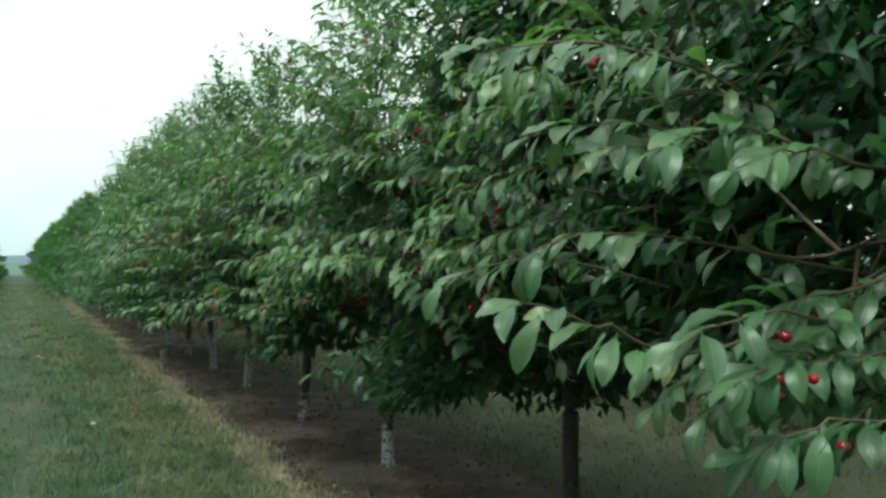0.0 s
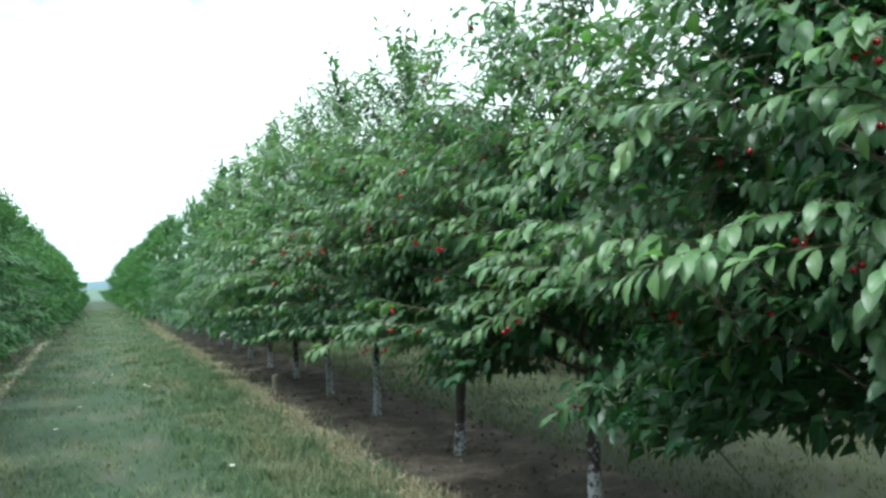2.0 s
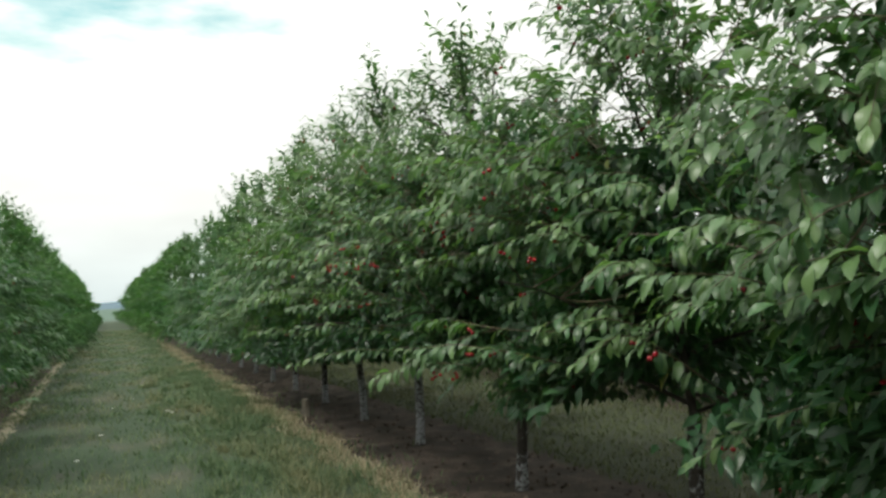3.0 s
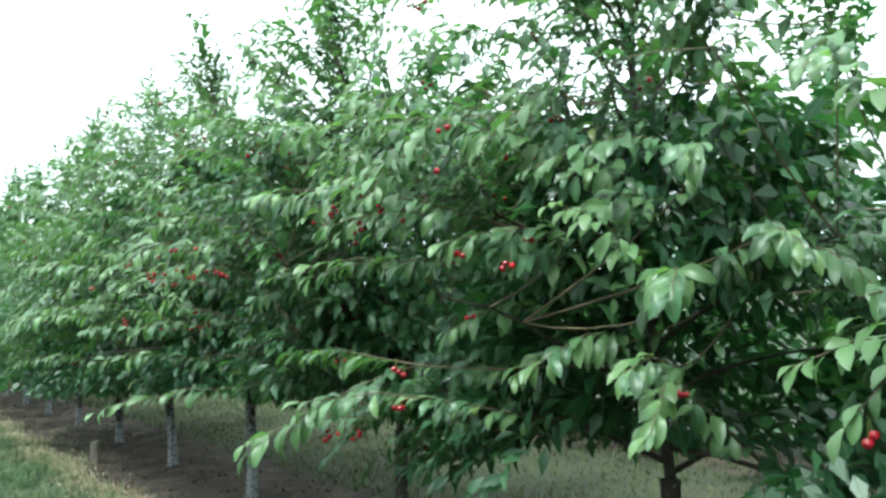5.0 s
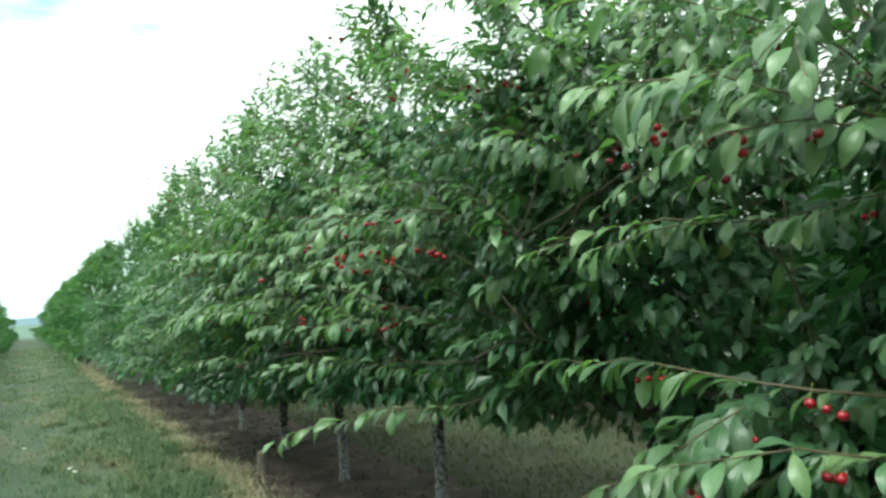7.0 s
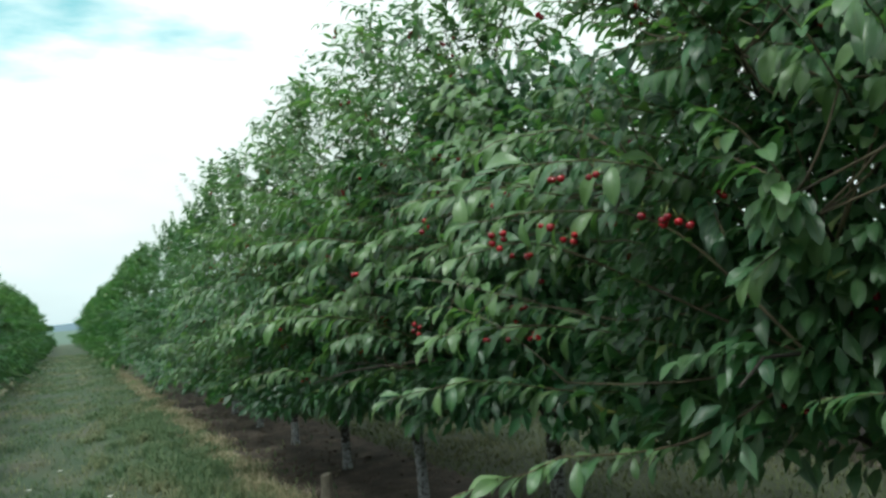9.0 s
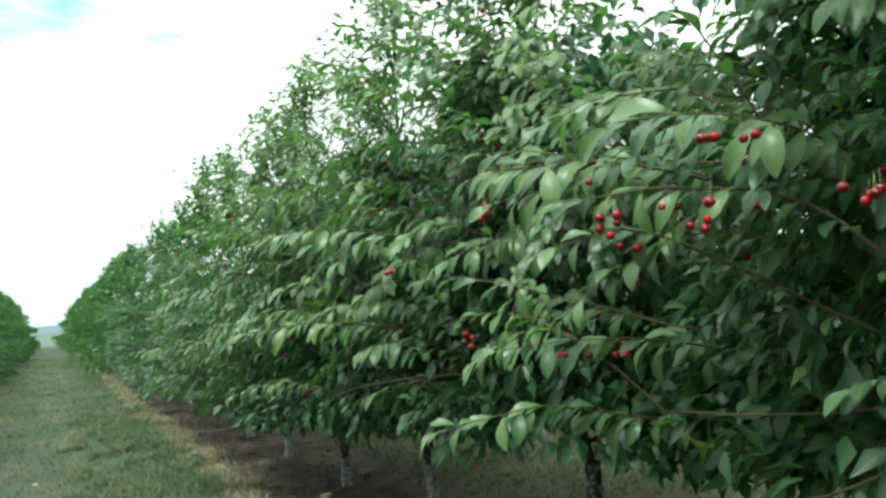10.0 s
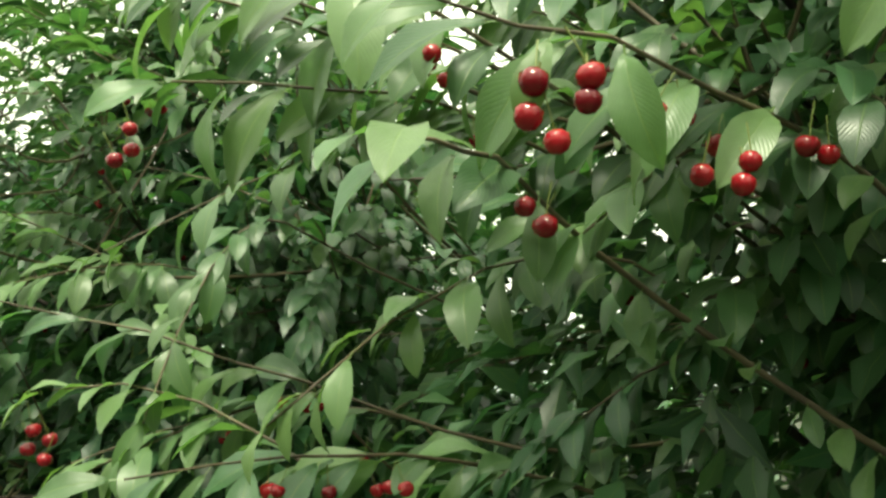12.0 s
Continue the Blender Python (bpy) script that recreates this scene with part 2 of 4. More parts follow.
def grass_material(name="mown_grass", shade_tint=0.0):
    m, n, l, p = material(name)
    geo = n.new("ShaderNodeNewGeometry")
    mp = n.new("ShaderNodeMapping")
    mp.inputs["Scale"].default_value = (1.0, 0.30, 1.0)
    l.new(geo.outputs["Position"], mp.inputs["Vector"])
    lane = noise_node(n, l, mp.outputs["Vector"], 1.3, 5.0, 0.60)
    green = ramp_node(n, l, geo.outputs["Random Per Island"], [(0.0, (0.060, 0.116, 0.054)), (0.6, (0.090, 0.156, 0.070)), (0.9, (0.150, 0.202, 0.094))])
    dry = ramp_node(n, l, geo.outputs["Random Per Island"], [(0.0, (0.150, 0.166, 0.084)), (0.6, (0.230, 0.224, 0.124)), (1.0, (0.330, 0.300, 0.175))])
    colour = mix_node(n, l, ramp_node(n, l, lane, [(0.47, (0.05, 0.05, 0.05)), (0.66, (0.80, 0.80, 0.80))]), green, dry)
    # tint that gives the grass behind the row its olive and painted shade
    return thin_blade(m, n, l, p, mix_node(n, l, shade_tint, colour, (0.084, 0.092, 0.036)) if shade_tint else colour)


def earth_material():
    m, n, l, p = material("dry_earth")
    geo = n.new("ShaderNodeNewGeometry")
    l.new(ramp_node(n, l, geo.outputs["Random Per Island"], [(0.0, (0.028, 0.019, 0.015)), (0.7, (0.080, 0.058, 0.044)), (1.0, (0.160, 0.128, 0.104))]), p.inputs["Base Color"])
    p.inputs["Roughness"].default_value = 0.95
    return m


def straw_material():
    m, n, l, p = material("dry_straw")
    geo = n.new("ShaderNodeNewGeometry")
    straw = ramp_node(n, l, geo.outputs["Random Per Island"], [(0.0, (0.150, 0.150, 0.070)), (0.3, (0.240, 0.208, 0.130)), (1.0, (0.54, 0.48, 0.34))])
    return thin_blade(m, n, l, p, straw)


LEAF, TWIG, STALK, CHERRY = leaf_material(), twig_material(), stalk_material(), cherry_material()
TRUNK_BARK, WORN_BARK, LIMED_BARK, LIMB_BARK = bark_material("whitewashed_bark", 0.34), bark_material("worn_whitewash", 0.16), bark_material("limed_bark", 0.62), bark_material("cherry_bark")
GROUND, GRASS, OLIVE_GRASS, STRAW, EARTH = ground_material(), grass_material(), grass_material("shade_tinted_grass", 0.75), straw_material(), earth_material()


# ---------- mesh helpers ----------
def mesh_of(name, verts, faces, mat, uv=None, smooth=True, age_shade=None):
    """One mesh from arrays of places and faces of equal length."""
    me = bpy.data.meshes.new(name)
    faces = np.asarray(faces, dtype=np.int32)
    me.vertices.add(len(verts))
    me.vertices.foreach_set("co", np.asarray(verts, dtype=np.float32).ravel())
    count, k = faces.shape
    me.loops.add(count * k)
    me.loops.foreach_set("vertex_index", faces.ravel())
    me.polygons.add(count)
    me.polygons.foreach_set("loop_start", np.arange(0, count * k, k, dtype=np.int32))
    me.polygons.foreach_set("use_smooth", np.full(count, smooth, dtype=bool))
    if uv is not None:
        layer = me.uv_layers.new(name="UVMap")
        layer.data.foreach_set("uv", np.asarray(uv, dtype=np.float32)[faces.ravel()].ravel())
    if age_shade is not None:
        layer = me.uv_layers.new(name="Age")
        layer.data.foreach_set("uv", np.repeat(np.asarray(age_shade, dtype=np.float32)[faces.ravel()], 2))
    me.materials.append(mat)
    me.update(calc_edges=True)
    return me


def part(name, data, parent, label="", kind=""):
    ob = new(name, data)
    ob.parent = parent
    return tagged(ob, label, kind=kind)


def unit(v):
    v = np.asarray(v, dtype=float)
    return v / np.maximum(np.linalg.norm(v, axis=-1, keepdims=True), 1e-9)


def tube(points, radii, sides=6):
    """A tapering tube along points, closed at its far end by its thinness."""
    points, radii = np.asarray(points, dtype=float), np.asarray(radii, dtype=float)
    way = unit(np.gradient(points, axis=0))
    ref = np.array([0.31, 0.17, 0.94]) if abs(way[0][2]) < 0.9 else np.array([1.0, 0.1, 0.0])
    a = unit(np.cross(way, ref))
    b = np.cross(way, a)
    ang = np.arange(sides) * 2 * np.pi / sides
    ring = points[:, None] + radii[:, None, None] * (np.cos(ang)[None, :, None] * a[:, None] + np.sin(ang)[None, :, None] * b[:, None])
    i, j = np.meshgrid(np.arange(len(points) - 1), np.arange(sides), indexing="ij")
    k = (j + 1) % sides
    f = np.stack([i * sides + j, i * sides + k, (i + 1) * sides + k, (i + 1) * sides + j], -1).reshape(-1, 4)
    return ring.reshape(-1, 3), f


def joined(pieces):
    vs, fs, at = [], [], 0
    for v, f in pieces:
        vs.append(v)
        fs.append(f + at)
        at += len(v)
    return np.concatenate(vs), np.concatenate(fs)


def leaf_shape(stations, across, arch=0.85, fold=0.24, stalk=True):
    """A pointed oval leaf of length 1 along y, folded at the midrib and arched over, with a short stalk."""
    v, uv = [], []
    for s in stations:
        w = 0.166 * max(math.sin(math.pi * s ** 1.14), 0.0) ** 0.74 * (1.0 - 0.30 * s ** 6) + (0.006 if s < 1 else 0.0)
        y, z = 0.14 + 0.86 * math.sin(arch * s) / arch, -0.86 * (1 - math.cos(arch * s)) / arch
        for a in across:
            lift = fold * w * abs(a) + 0.016 * math.sin(11.0 * s + 2.0 * a) * abs(a)
            v.append((a * w, y + lift * math.sin(arch * s), z + lift * math.cos(arch * s)))
            uv.append((s, 0.5 + 0.5 * a))
    k = len(across)
    f = [(i * k + j, i * k + j + 1, (i + 1) * k + j + 1, (i + 1) * k + j) for i in range(len(stations) - 1) for j in range(k - 1)]
    if stalk:
        n = len(v)
        v += [(-0.008, 0.0, 0.015), (0.008, 0.0, 0.015), (0.008, 0.15, 0.0), (-0.008, 0.15, 0.0)]
        uv += [(0.0, 0.5)] * 4
        f.append((n, n + 1, n + 2, n + 3))
    return np.array(v), np.array(f), np.array(uv)


LEAF_FINE = leaf_shape((0.0, 0.025, 0.08, 0.18, 0.32, 0.48, 0.64, 0.79, 0.91, 1.0), (-1.0, -0.5, 0.0, 0.5, 1.0), 1.12)
LEAF_NEAR = leaf_shape((0.03, 0.20, 0.50, 0.82, 1.0), (-1.0, 0.0, 1.0), 1.1, stalk=False)
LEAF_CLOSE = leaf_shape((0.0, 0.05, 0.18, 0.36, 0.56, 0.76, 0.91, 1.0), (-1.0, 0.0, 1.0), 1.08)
LEAF_MID = leaf_shape((0.03, 0.45, 1.0), (-1.0, 0.0, 1.0), 0.9, stalk=False)
LEAF_HEART = leaf_shape((0.10, 0.48, 1.0), (-1.15, 1.15), 0.7, stalk=False)
LEAF_FAR = (np.array([(0, 0.05, 0), (0.21, 0.48, 0.03), (0, 0.95, -0.30), (-0.21, 0.48, 0.03)]), np.array([(0, 1, 2, 3)]),
            np.array([(0.0, 0.5), (0.5, 1.0), (1.0, 0.5), (0.5, 0.0)]))


def leaf_axes(forward, up):
    """Right, forward and normal of each leaf."""
    f = unit(forward)
    r = unit(np.cross(f, up))
    return r, f, np.cross(r, f)


def leaf_mesh(shape, places, forward, up, sizes):
    v, f, uv = shape
    r, fw, nn = leaf_axes(forward, up)
    s = sizes[:, None, None]
    verts = places[:, None] + s * (v[None, :, 0, None] * r[:, None] + v[None, :, 1, None] * fw[:, None] + v[None, :, 2, None] * nn[:, None])
    faces = f[None] + (np.arange(len(places)) * len(v))[:, None, None]
    return verts.reshape(-1, 3), faces.reshape(-1, f.shape[1]), np.tile(uv, (len(places), 1))


def curve_points(start, way, length, bend, count, rng=None, wobble=0.0):
    """A limb or shoot: it sets out along way and is bent by the vector bend."""
    s = np.linspace(0, 1, count)[:, None]
    p = np.asarray(start) + length * (s * unit(way) + s * s * np.asarray(bend))
    if rng is not None and wobble:
        w = rng.normal(0, wobble, (count, 3)) * s
        p = p + w
    return p


def leaves_on(points, rng, spacing, droop, size, outward=(0.0, 0.0, 0.0)):
    """Places, directions, up vectors and sizes of the leaves along one shoot."""
    seg = np.linalg.norm(np.diff(points, axis=0), axis=1)
    total = seg.sum()
    n = max(3, int(total / spacing))
    s = np.linspace(0.10, 1.0, n) + rng.normal(0, 0.01, n)
    at = np.clip(s, 0, 1) * (len(points) - 1)
    i = np.minimum(at.astype(int), len(points) - 2)
    place = points[i] + (at - i)[:, None] * (points[i + 1] - points[i])
    way = unit(points[i + 1] - points[i])
    turn = np.arange(n) * 2.40 + rng.uniform(0, 6.28) + rng.normal(0, 0.35, n)
    a = unit(np.cross(way, np.array([0.02, 0.03, 1.0])))
    b = np.cross(a, way)
    radial = np.cos(turn)[:, None] * a + (0.35 + 0.65 * np.abs(way[:, 2:])) * np.sin(turn)[:, None] * b
    end = np.clip((s - 0.8) / 0.2, 0, 1)[:, None]
    forward = (0.45 + 0.45 * end) * way + 0.80 * np.asarray(outward) + (0.50 - 0.25 * end) * radial + rng.normal(0, 0.15, (n, 3))
    forward[:, 2] -= droop * rng.uniform(-0.15, 0.65, n)
    up = np.array([0.0, 0.0, 1.0]) + 0.25 * way + rng.normal(0, 0.20, (n, 3))
    sizes = size * rng.uniform(0.70, 1.15, n) * (1 - 0.30 * end[:, 0])
    return place, forward, up, sizes


# ---------- cherry trees ----------
WOOD = {}                                        # points of the limbs of each tree, by its place in the row


def root_of(wood, base, rng=None):
    """The inner part of a shoot, from the nearest limb, or one of the nearer ones, to its base."""
    away = np.linalg.norm(wood - base, axis=1) + 0.6 * np.maximum(0, wood[:, 2] - base[2])
    start = wood[np.argsort(away)[0 if rng is None else rng.integers(0, 9)]]
    u = np.linspace(0, 1, 5)[:-1, None]
    return start + u * (base - start) + 2.0 * u * (1 - u) * np.array([0, 0, -0.06])


def cherry_mesh():
    bm = bmesh.new()
    bmesh.ops.create_uvsphere(bm, u_segments=8, v_segments=5, radius=0.0106)
    for v in bm.verts:
        r = math.hypot(v.co.x, v.co.y)
        if v.co.z > 0.006:
            v.co.z -= 0.0035 * (1 - r / 0.0098)
        v.co.x *= 1.04
    for f in bm.faces:
        f.smooth = True
    me = bpy.data.meshes.new("cherry")
    bm.to_mesh(me)
    bm.free()
    me.materials.append(CHERRY)
    return me


def stalk_mesh():
    v, f = tube([(0, 0, 0.006), (0.001, 0.002, 0.020), (0.004, 0.005, 0.036)], [0.0007, 0.0006, 0.0009], 4)
    return mesh_of("stalk", v, f, STALK)


CHERRY_MESH, STALK_MESH = cherry_mesh(), stalk_mesh()
LEAF_MESHES = [mesh_of("leaf", LEAF_FINE[0] * np.array([w, 1.0, h]), LEAF_FINE[1], LEAF, LEAF_FINE[2], age_shade=np.full(len(LEAF_FINE[0]), a)) for w, h, a in ((1.0, 1.0, 0.25), (0.9, 0.7, 0.5), (1.05, 1.25, 0.7), (0.95, 1.0, 0.9))]


def hang_cherries(tree, places, rng):
    for p in places:
        fruit = part("cherry", CHERRY_MESH, tree)
        fruit.matrix_basis = Matrix.Translation(Vector(p)) @ pose(0, 0, 0, rng.uniform(-20, 20), rng.uniform(-20, 20), rng.uniform(0, 360)) @ Matrix.Scale(rng.uniform(0.85, 1.1), 4)
        part("stalk", STALK_MESH, fruit)


# y, z, length, height, depth of the shady hollows in the row
HOLLOWS = [(1.4, 1.60, 0.7, 0.50, 0.80), (3.45, 1.10, 0.75, 0.31, 1.20), (5.28, 1.16, 0.55, 0.36, 1.30), (5.95, 1.52, 0.65, 0.26, 0.85), (7.20, 1.10, 0.55, 0.34, 1.15), (7.65, 1.62, 0.42, 0.26, 0.45), (7.22, 1.62, 0.42, 0.50, 0.50),
           (2.60, 1.15, 0.55, 0.30, 1.00), (5.30, 1.38, 0.50, 0.22, 1.00), (10.60, 1.39, 0.95, 0.21, 1.10), (12.90, 1.12, 0.80, 0.20, 0.90)]


def alley_edge(y, z):
    """How far the leaves of the row reach into the alley, and how deep the hollows are there."""
    edge = 1.08 + 0.22 * np.sin(2.7 * y) * np.sin(1.9 * z + y) - 0.10 * (z < 1.2) - 0.14 * (z > 2.0)
    deep = sum(d * np.exp(-((y - a) / long) ** 2 - ((z - b) / high) ** 2) for a, b, long, high, d in HOLLOWS)
    return edge, deep


def clear_of_alley(p):
    edge, deep = alley_edge(p[:, 1], p[:, 2])
    return p[:, 0] > edge + 0.10 + deep



def cherry_tree(x, y, seed, height, limbs, shoots, spacing, shape, size, fruit=0, cut=None, sides=7, low=0.80, reach=1.5, back=None, inner=None, floor=0.86, core=1200, heart=None, skirt=0.0, tilt=0.0, taper=0.8, spread=0.88, bark=None, heart_top=0.56, narrow=0.38, dome=0.0, nod=0.0, sprays=0, lift=0.0):
    """A young cherry tree with a whitewashed trunk, a leader, spreading limbs, twigs and leaves."""
    rng = np.random.default_rng(seed)
    tree = tagged(new("cherry_tree"), "leafy cherry tree with red fruit, whitewashed trunk in bare soil" if fruit else
                  "leafy cherry tree with whitewashed trunk in bare soil", "tree", "rows of cherry trees")
    tree.location = (x, y, 0)
    lean = rng.normal(0, 0.03, 2)
    zs = np.array([-0.05, 0.03, 0.12, 0.3, 0.55, 0.8])
    trunk = np.stack([lean[0] * zs + 0.010 * np.sin(5 * zs + seed), lean[1] * zs + 0.010 * np.cos(4 * zs + seed), zs], 1)
    v, f = tube(trunk, [0.060, 0.052, 0.047, 0.044, 0.043, 0.043], 12)
    part("trunk", mesh_of("trunk", v, f, bark or TRUNK_BARK), tree, "grey bark with flaking whitewash below")
    zs = np.linspace(0.8, height - 0.50, 9)
    lead = np.stack([trunk[-1, 0] + np.cumsum(rng.normal(0, 0.025, 9)) + nod * np.linspace(0, 1, 9) ** 1.5, trunk[-1, 1] + np.cumsum(rng.normal(0, 0.025, 9)), zs], 1)
    lead[0] = trunk[-1]
    v, f = tube(lead, np.linspace(0.042, 0.005, 9) ** 1.15, sides)
    part("leader", mesh_of("leader", v, f, LIMB_BARK), tree)
    lines, ends = [lead[5:]], [0.97]
    low = max(low, floor - 0.12) if cut is not None else low
    for i in range(limbs):
        q = (i + rng.uniform(0.1, 0.9)) / limbs
        z0 = low + (height * 0.84 - low) * q ** 1.15
        k = np.interp(z0, lead[:, 2], np.arange(9))
        start = np.array([np.interp(k, np.arange(9), lead[:, 0]), np.interp(k, np.arange(9), lead[:, 1]), max(z0, 0.72)])
        az = i * 2.39996 + rng.normal(0, 0.3)
        rise = math.radians(20 - 40 * skirt * (1 - q) ** 2 + 42 * q + rng.normal(0, 7))
        length = (reach * (1 - q) ** taper + 0.16) * rng.uniform(0.82, 1.12)
        way = np.array([math.cos(az) * math.cos(rise), spread * (1 - narrow * q) * math.sin(az) * math.cos(rise), math.sin(rise)])
        bend = np.array([0, 0, -0.28 - skirt * (1 - q) ** 2 + 0.50 * q + rng.normal(0, 0.06)])
        p = curve_points(start, way, length, bend, 7, rng, 0.02)
        if q < 0.85:
            v, f = tube(p, np.linspace(0.015 - 0.006 * q, 0.003, 7), max(4, sides - 1))
            part("limb", mesh_of("limb", v, f, LIMB_BARK), tree)
        lines.append(p)
        ends.append(q)
    twigs, found, fresh = [], [], []
    for line, q in zip(lines, ends):
        length = np.linalg.norm(np.diff(line, axis=0), axis=1).sum()
        for s in range(max(4, int((0.54 if sprays else 0.74) * shoots * (0.35 + length) * (1.30 - 0.85 * q)))):
            at = rng.uniform(0.15, 1.0) ** 0.75 * (len(line) - 1.001)
            if s < 1:
                at = len(line) - 1.002
            i = int(at)
            start = line[i] + (at - i) * (line[i + 1] - line[i])
            along = unit(line[i + 1] - line[i])
            outward = unit(np.array([start[0], 0.40 * start[1], 0.001]))
            way = along * (1.6 if s < 1 else rng.uniform(0.1, 0.8)) + 0.6 * (1 - 0.7 * q) * outward + unit(rng.normal(0, 1, 3)) * np.array([1.0, 1.0, 0.55 + 0.4 * q]) * (0.3 if s < 1 else 0.75) + np.array([0, 0, 0.12 + 0.75 * q * q])
            lng = rng.uniform(0.30, 0.70) * (1.0 - 0.40 * q * q)
            p = curve_points(start, way, lng, (0, 0, -0.32 + 0.34 * q + rng.normal(0, 0.1)), 4)
            if sides >= 6 and start[0] < 0.5 and (p[:, 2] > floor + 0.08 + lift * np.clip(0.15 - p[:, 1], 0, 0.6) + tilt * np.maximum(0, -0.3 - p[:, 0])).all() and (cut is None or cut(p + np.array([x, y, 0.0])).all()):
                twigs.append(tube(p, np.linspace(0.0040, 0.0016, 4), 3))
            found.append(leaves_on(p, rng, spacing, 0.95 - 0.40 * q, size * rng.uniform(0.88, 1.14), outward * (1 - 0.5 * q)))
            fresh.append(np.full(len(found[-1][0]), ((at / (len(line) - 1)) * (1 - q) + q) * rng.uniform(0.05, 0.75) if cut is not None else rng.uniform(0.0, 0.45)))
    wood = np.concatenate([lead] + [g[1:] for g in lines[1:]])
    WOOD[y] = wood
    loose = sum(len(g[0]) for g in found)
    for k in range(sprays):
        # long side shoots at the face of the row, their leaves hanging in two ranks
        ty, tz = rng.uniform(-1.2, 1.2), floor + (0.45 if seed in (24, 25) else 0.30) + (height - 1.25 - floor) * rng.uniform(0, 1) ** 1.15
        edge, deep = alley_edge(y + ty, tz)
        wide = (reach + 0.35) * max(1 - (tz - 0.9) / (height - 0.6), 0.05) ** (0.75 * taper) * math.sqrt(max(1 - (ty / 1.5) ** 2, 0.05))
        long = rng.uniform(0.50, 0.90)
        tip = np.array([max(edge - x + rng.uniform(-0.20, 0.10), nod * tz / height - wide), ty, tz])
        if deep > 0.3 or tz < floor + 0.1 + lift * min(max(0.15 - ty, 0), 0.6) or (7.4 < y + ty < 9.2 and tip[0] < -1.45):
            continue
        base = tip + long * unit((1.0, -0.35 * ty + rng.normal(0, 0.50), rng.normal(0.02, 0.50) if tz < 2.2 else rng.normal(-0.55, 0.25)))
        u = np.linspace(0, 1, 6)[:, None]
        p = base + u * (tip - base) + 4 * u * (1 - u) * np.array([0, rng.normal(0, 0.05), rng.uniform(0.02, 0.13)])
        twigs.append(tube(np.concatenate([root_of(wood, base), p]), np.linspace(0.0044, 0.0013, 10), 4))
        found.append(leaves_on(p, rng, rng.uniform(0.028, 0.040), rng.uniform(0.7, 1.3), size * rng.uniform(0.90, 1.20), (-0.60, -0.20, 0.0)))
        fresh.append(np.linspace(0.3, 1.0, len(found[-1][0])) * rng.uniform(0.45, 1.0))
    spray_end = sum(len(g[0]) for g in found)
    for k in range(10):
        # long upright shoots above the crown, with large leaves
        lean = 0.25 if cut is not None else 0.60
        way = np.array([rng.normal(0, lean), rng.normal(0, lean), 1.0])
        p = curve_points(lead[rng.integers(5, 9)], way, (1.0 if cut is not None else 0.75) * rng.uniform(0.35, 0.62), (0, 0, 0.05), 5)
        twigs.append(tube(p, np.linspace(0.0045, 0.0015, 5), 3))
        found.append(leaves_on(p, rng, 0.036, 0.7, 1.12 * size))
        fresh.append(np.full(len(found[-1][0]), rng.uniform(0.1, 0.6)))
    places, forward, up, sizes = (np.concatenate([g[i] for g in found]) for i in range(4))
    # shaded inner crown, thick with leaves; low age value puts shade into their green
    n = core
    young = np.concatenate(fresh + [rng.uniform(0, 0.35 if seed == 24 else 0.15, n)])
    turn, out, q = rng.uniform(0, 6.283, n), np.sqrt(rng.uniform(0, 1, n)), rng.uniform(0, 1, n) ** 1.5
    wide = 1.02 * (1 - 0.52 * q) * out
    places = np.concatenate([places, np.stack([wide * np.cos(turn), 1.42 * wide * np.sin(turn), max(0.66, floor - 0.02) + (height * heart_top - 0.92) * q], 1)])
    forward = np.concatenate([forward, np.stack([np.cos(turn), np.sin(turn), rng.uniform(-1, 0.3, n)], 1) + rng.normal(0, 0.5, (n, 3))])
    up = np.concatenate([up, np.array([0, 0, 1.0]) + rng.normal(0, 0.5, (n, 3))])
    sizes = np.concatenate([sizes, size * rng.uniform(0.9, 1.3, n)])
    hollow = dome * np.clip(1.25 - np.hypot(places[:, 0] + 0.15, places[:, 1]) / 1.0, 0, 1)
    sprayed = (np.arange(len(places)) >= loose) & (np.arange(len(places)) < spray_end)
    keep = sprayed | (places[:, 2] > floor + hollow + lift * np.clip(0.15 - places[:, 1], 0, 0.6) + tilt * np.maximum(0, (-places[:, 0] if cut is not None else np.abs(places[:, 0])) - 0.3) + 0.10 * np.sin(5.0 * places[:, 0] + seed) * np.sin(4.0 * places[:, 1] + 2 * seed))
    if cut is not None:
        keep &= cut(places + np.array([x, y, 0.0])) | sprayed
    if twigs:
        v, f = joined(twigs)
        part("twig_work", mesh_of("twig_work", v, f, TWIG), tree, kind="stuff")
    deep = np.arange(len(places)) >= len(places) - core
    front = keep & (places[:, 0] < -0.35) & ~deep
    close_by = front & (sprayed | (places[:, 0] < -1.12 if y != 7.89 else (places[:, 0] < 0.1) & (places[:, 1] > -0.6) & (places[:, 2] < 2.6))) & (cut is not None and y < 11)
    verts, faces, uvs, age_shades, n = [], [], [], [], 0
    fuller = 1.5 if back is LEAF_FAR and cut is not None else 1.0
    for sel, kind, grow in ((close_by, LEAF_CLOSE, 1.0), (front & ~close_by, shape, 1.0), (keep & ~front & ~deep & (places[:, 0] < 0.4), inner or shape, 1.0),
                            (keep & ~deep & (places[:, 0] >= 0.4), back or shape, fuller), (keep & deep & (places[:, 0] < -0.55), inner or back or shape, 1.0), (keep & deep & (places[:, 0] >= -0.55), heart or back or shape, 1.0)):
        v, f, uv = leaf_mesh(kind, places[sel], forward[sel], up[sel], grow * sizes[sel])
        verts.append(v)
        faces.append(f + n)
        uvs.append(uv)
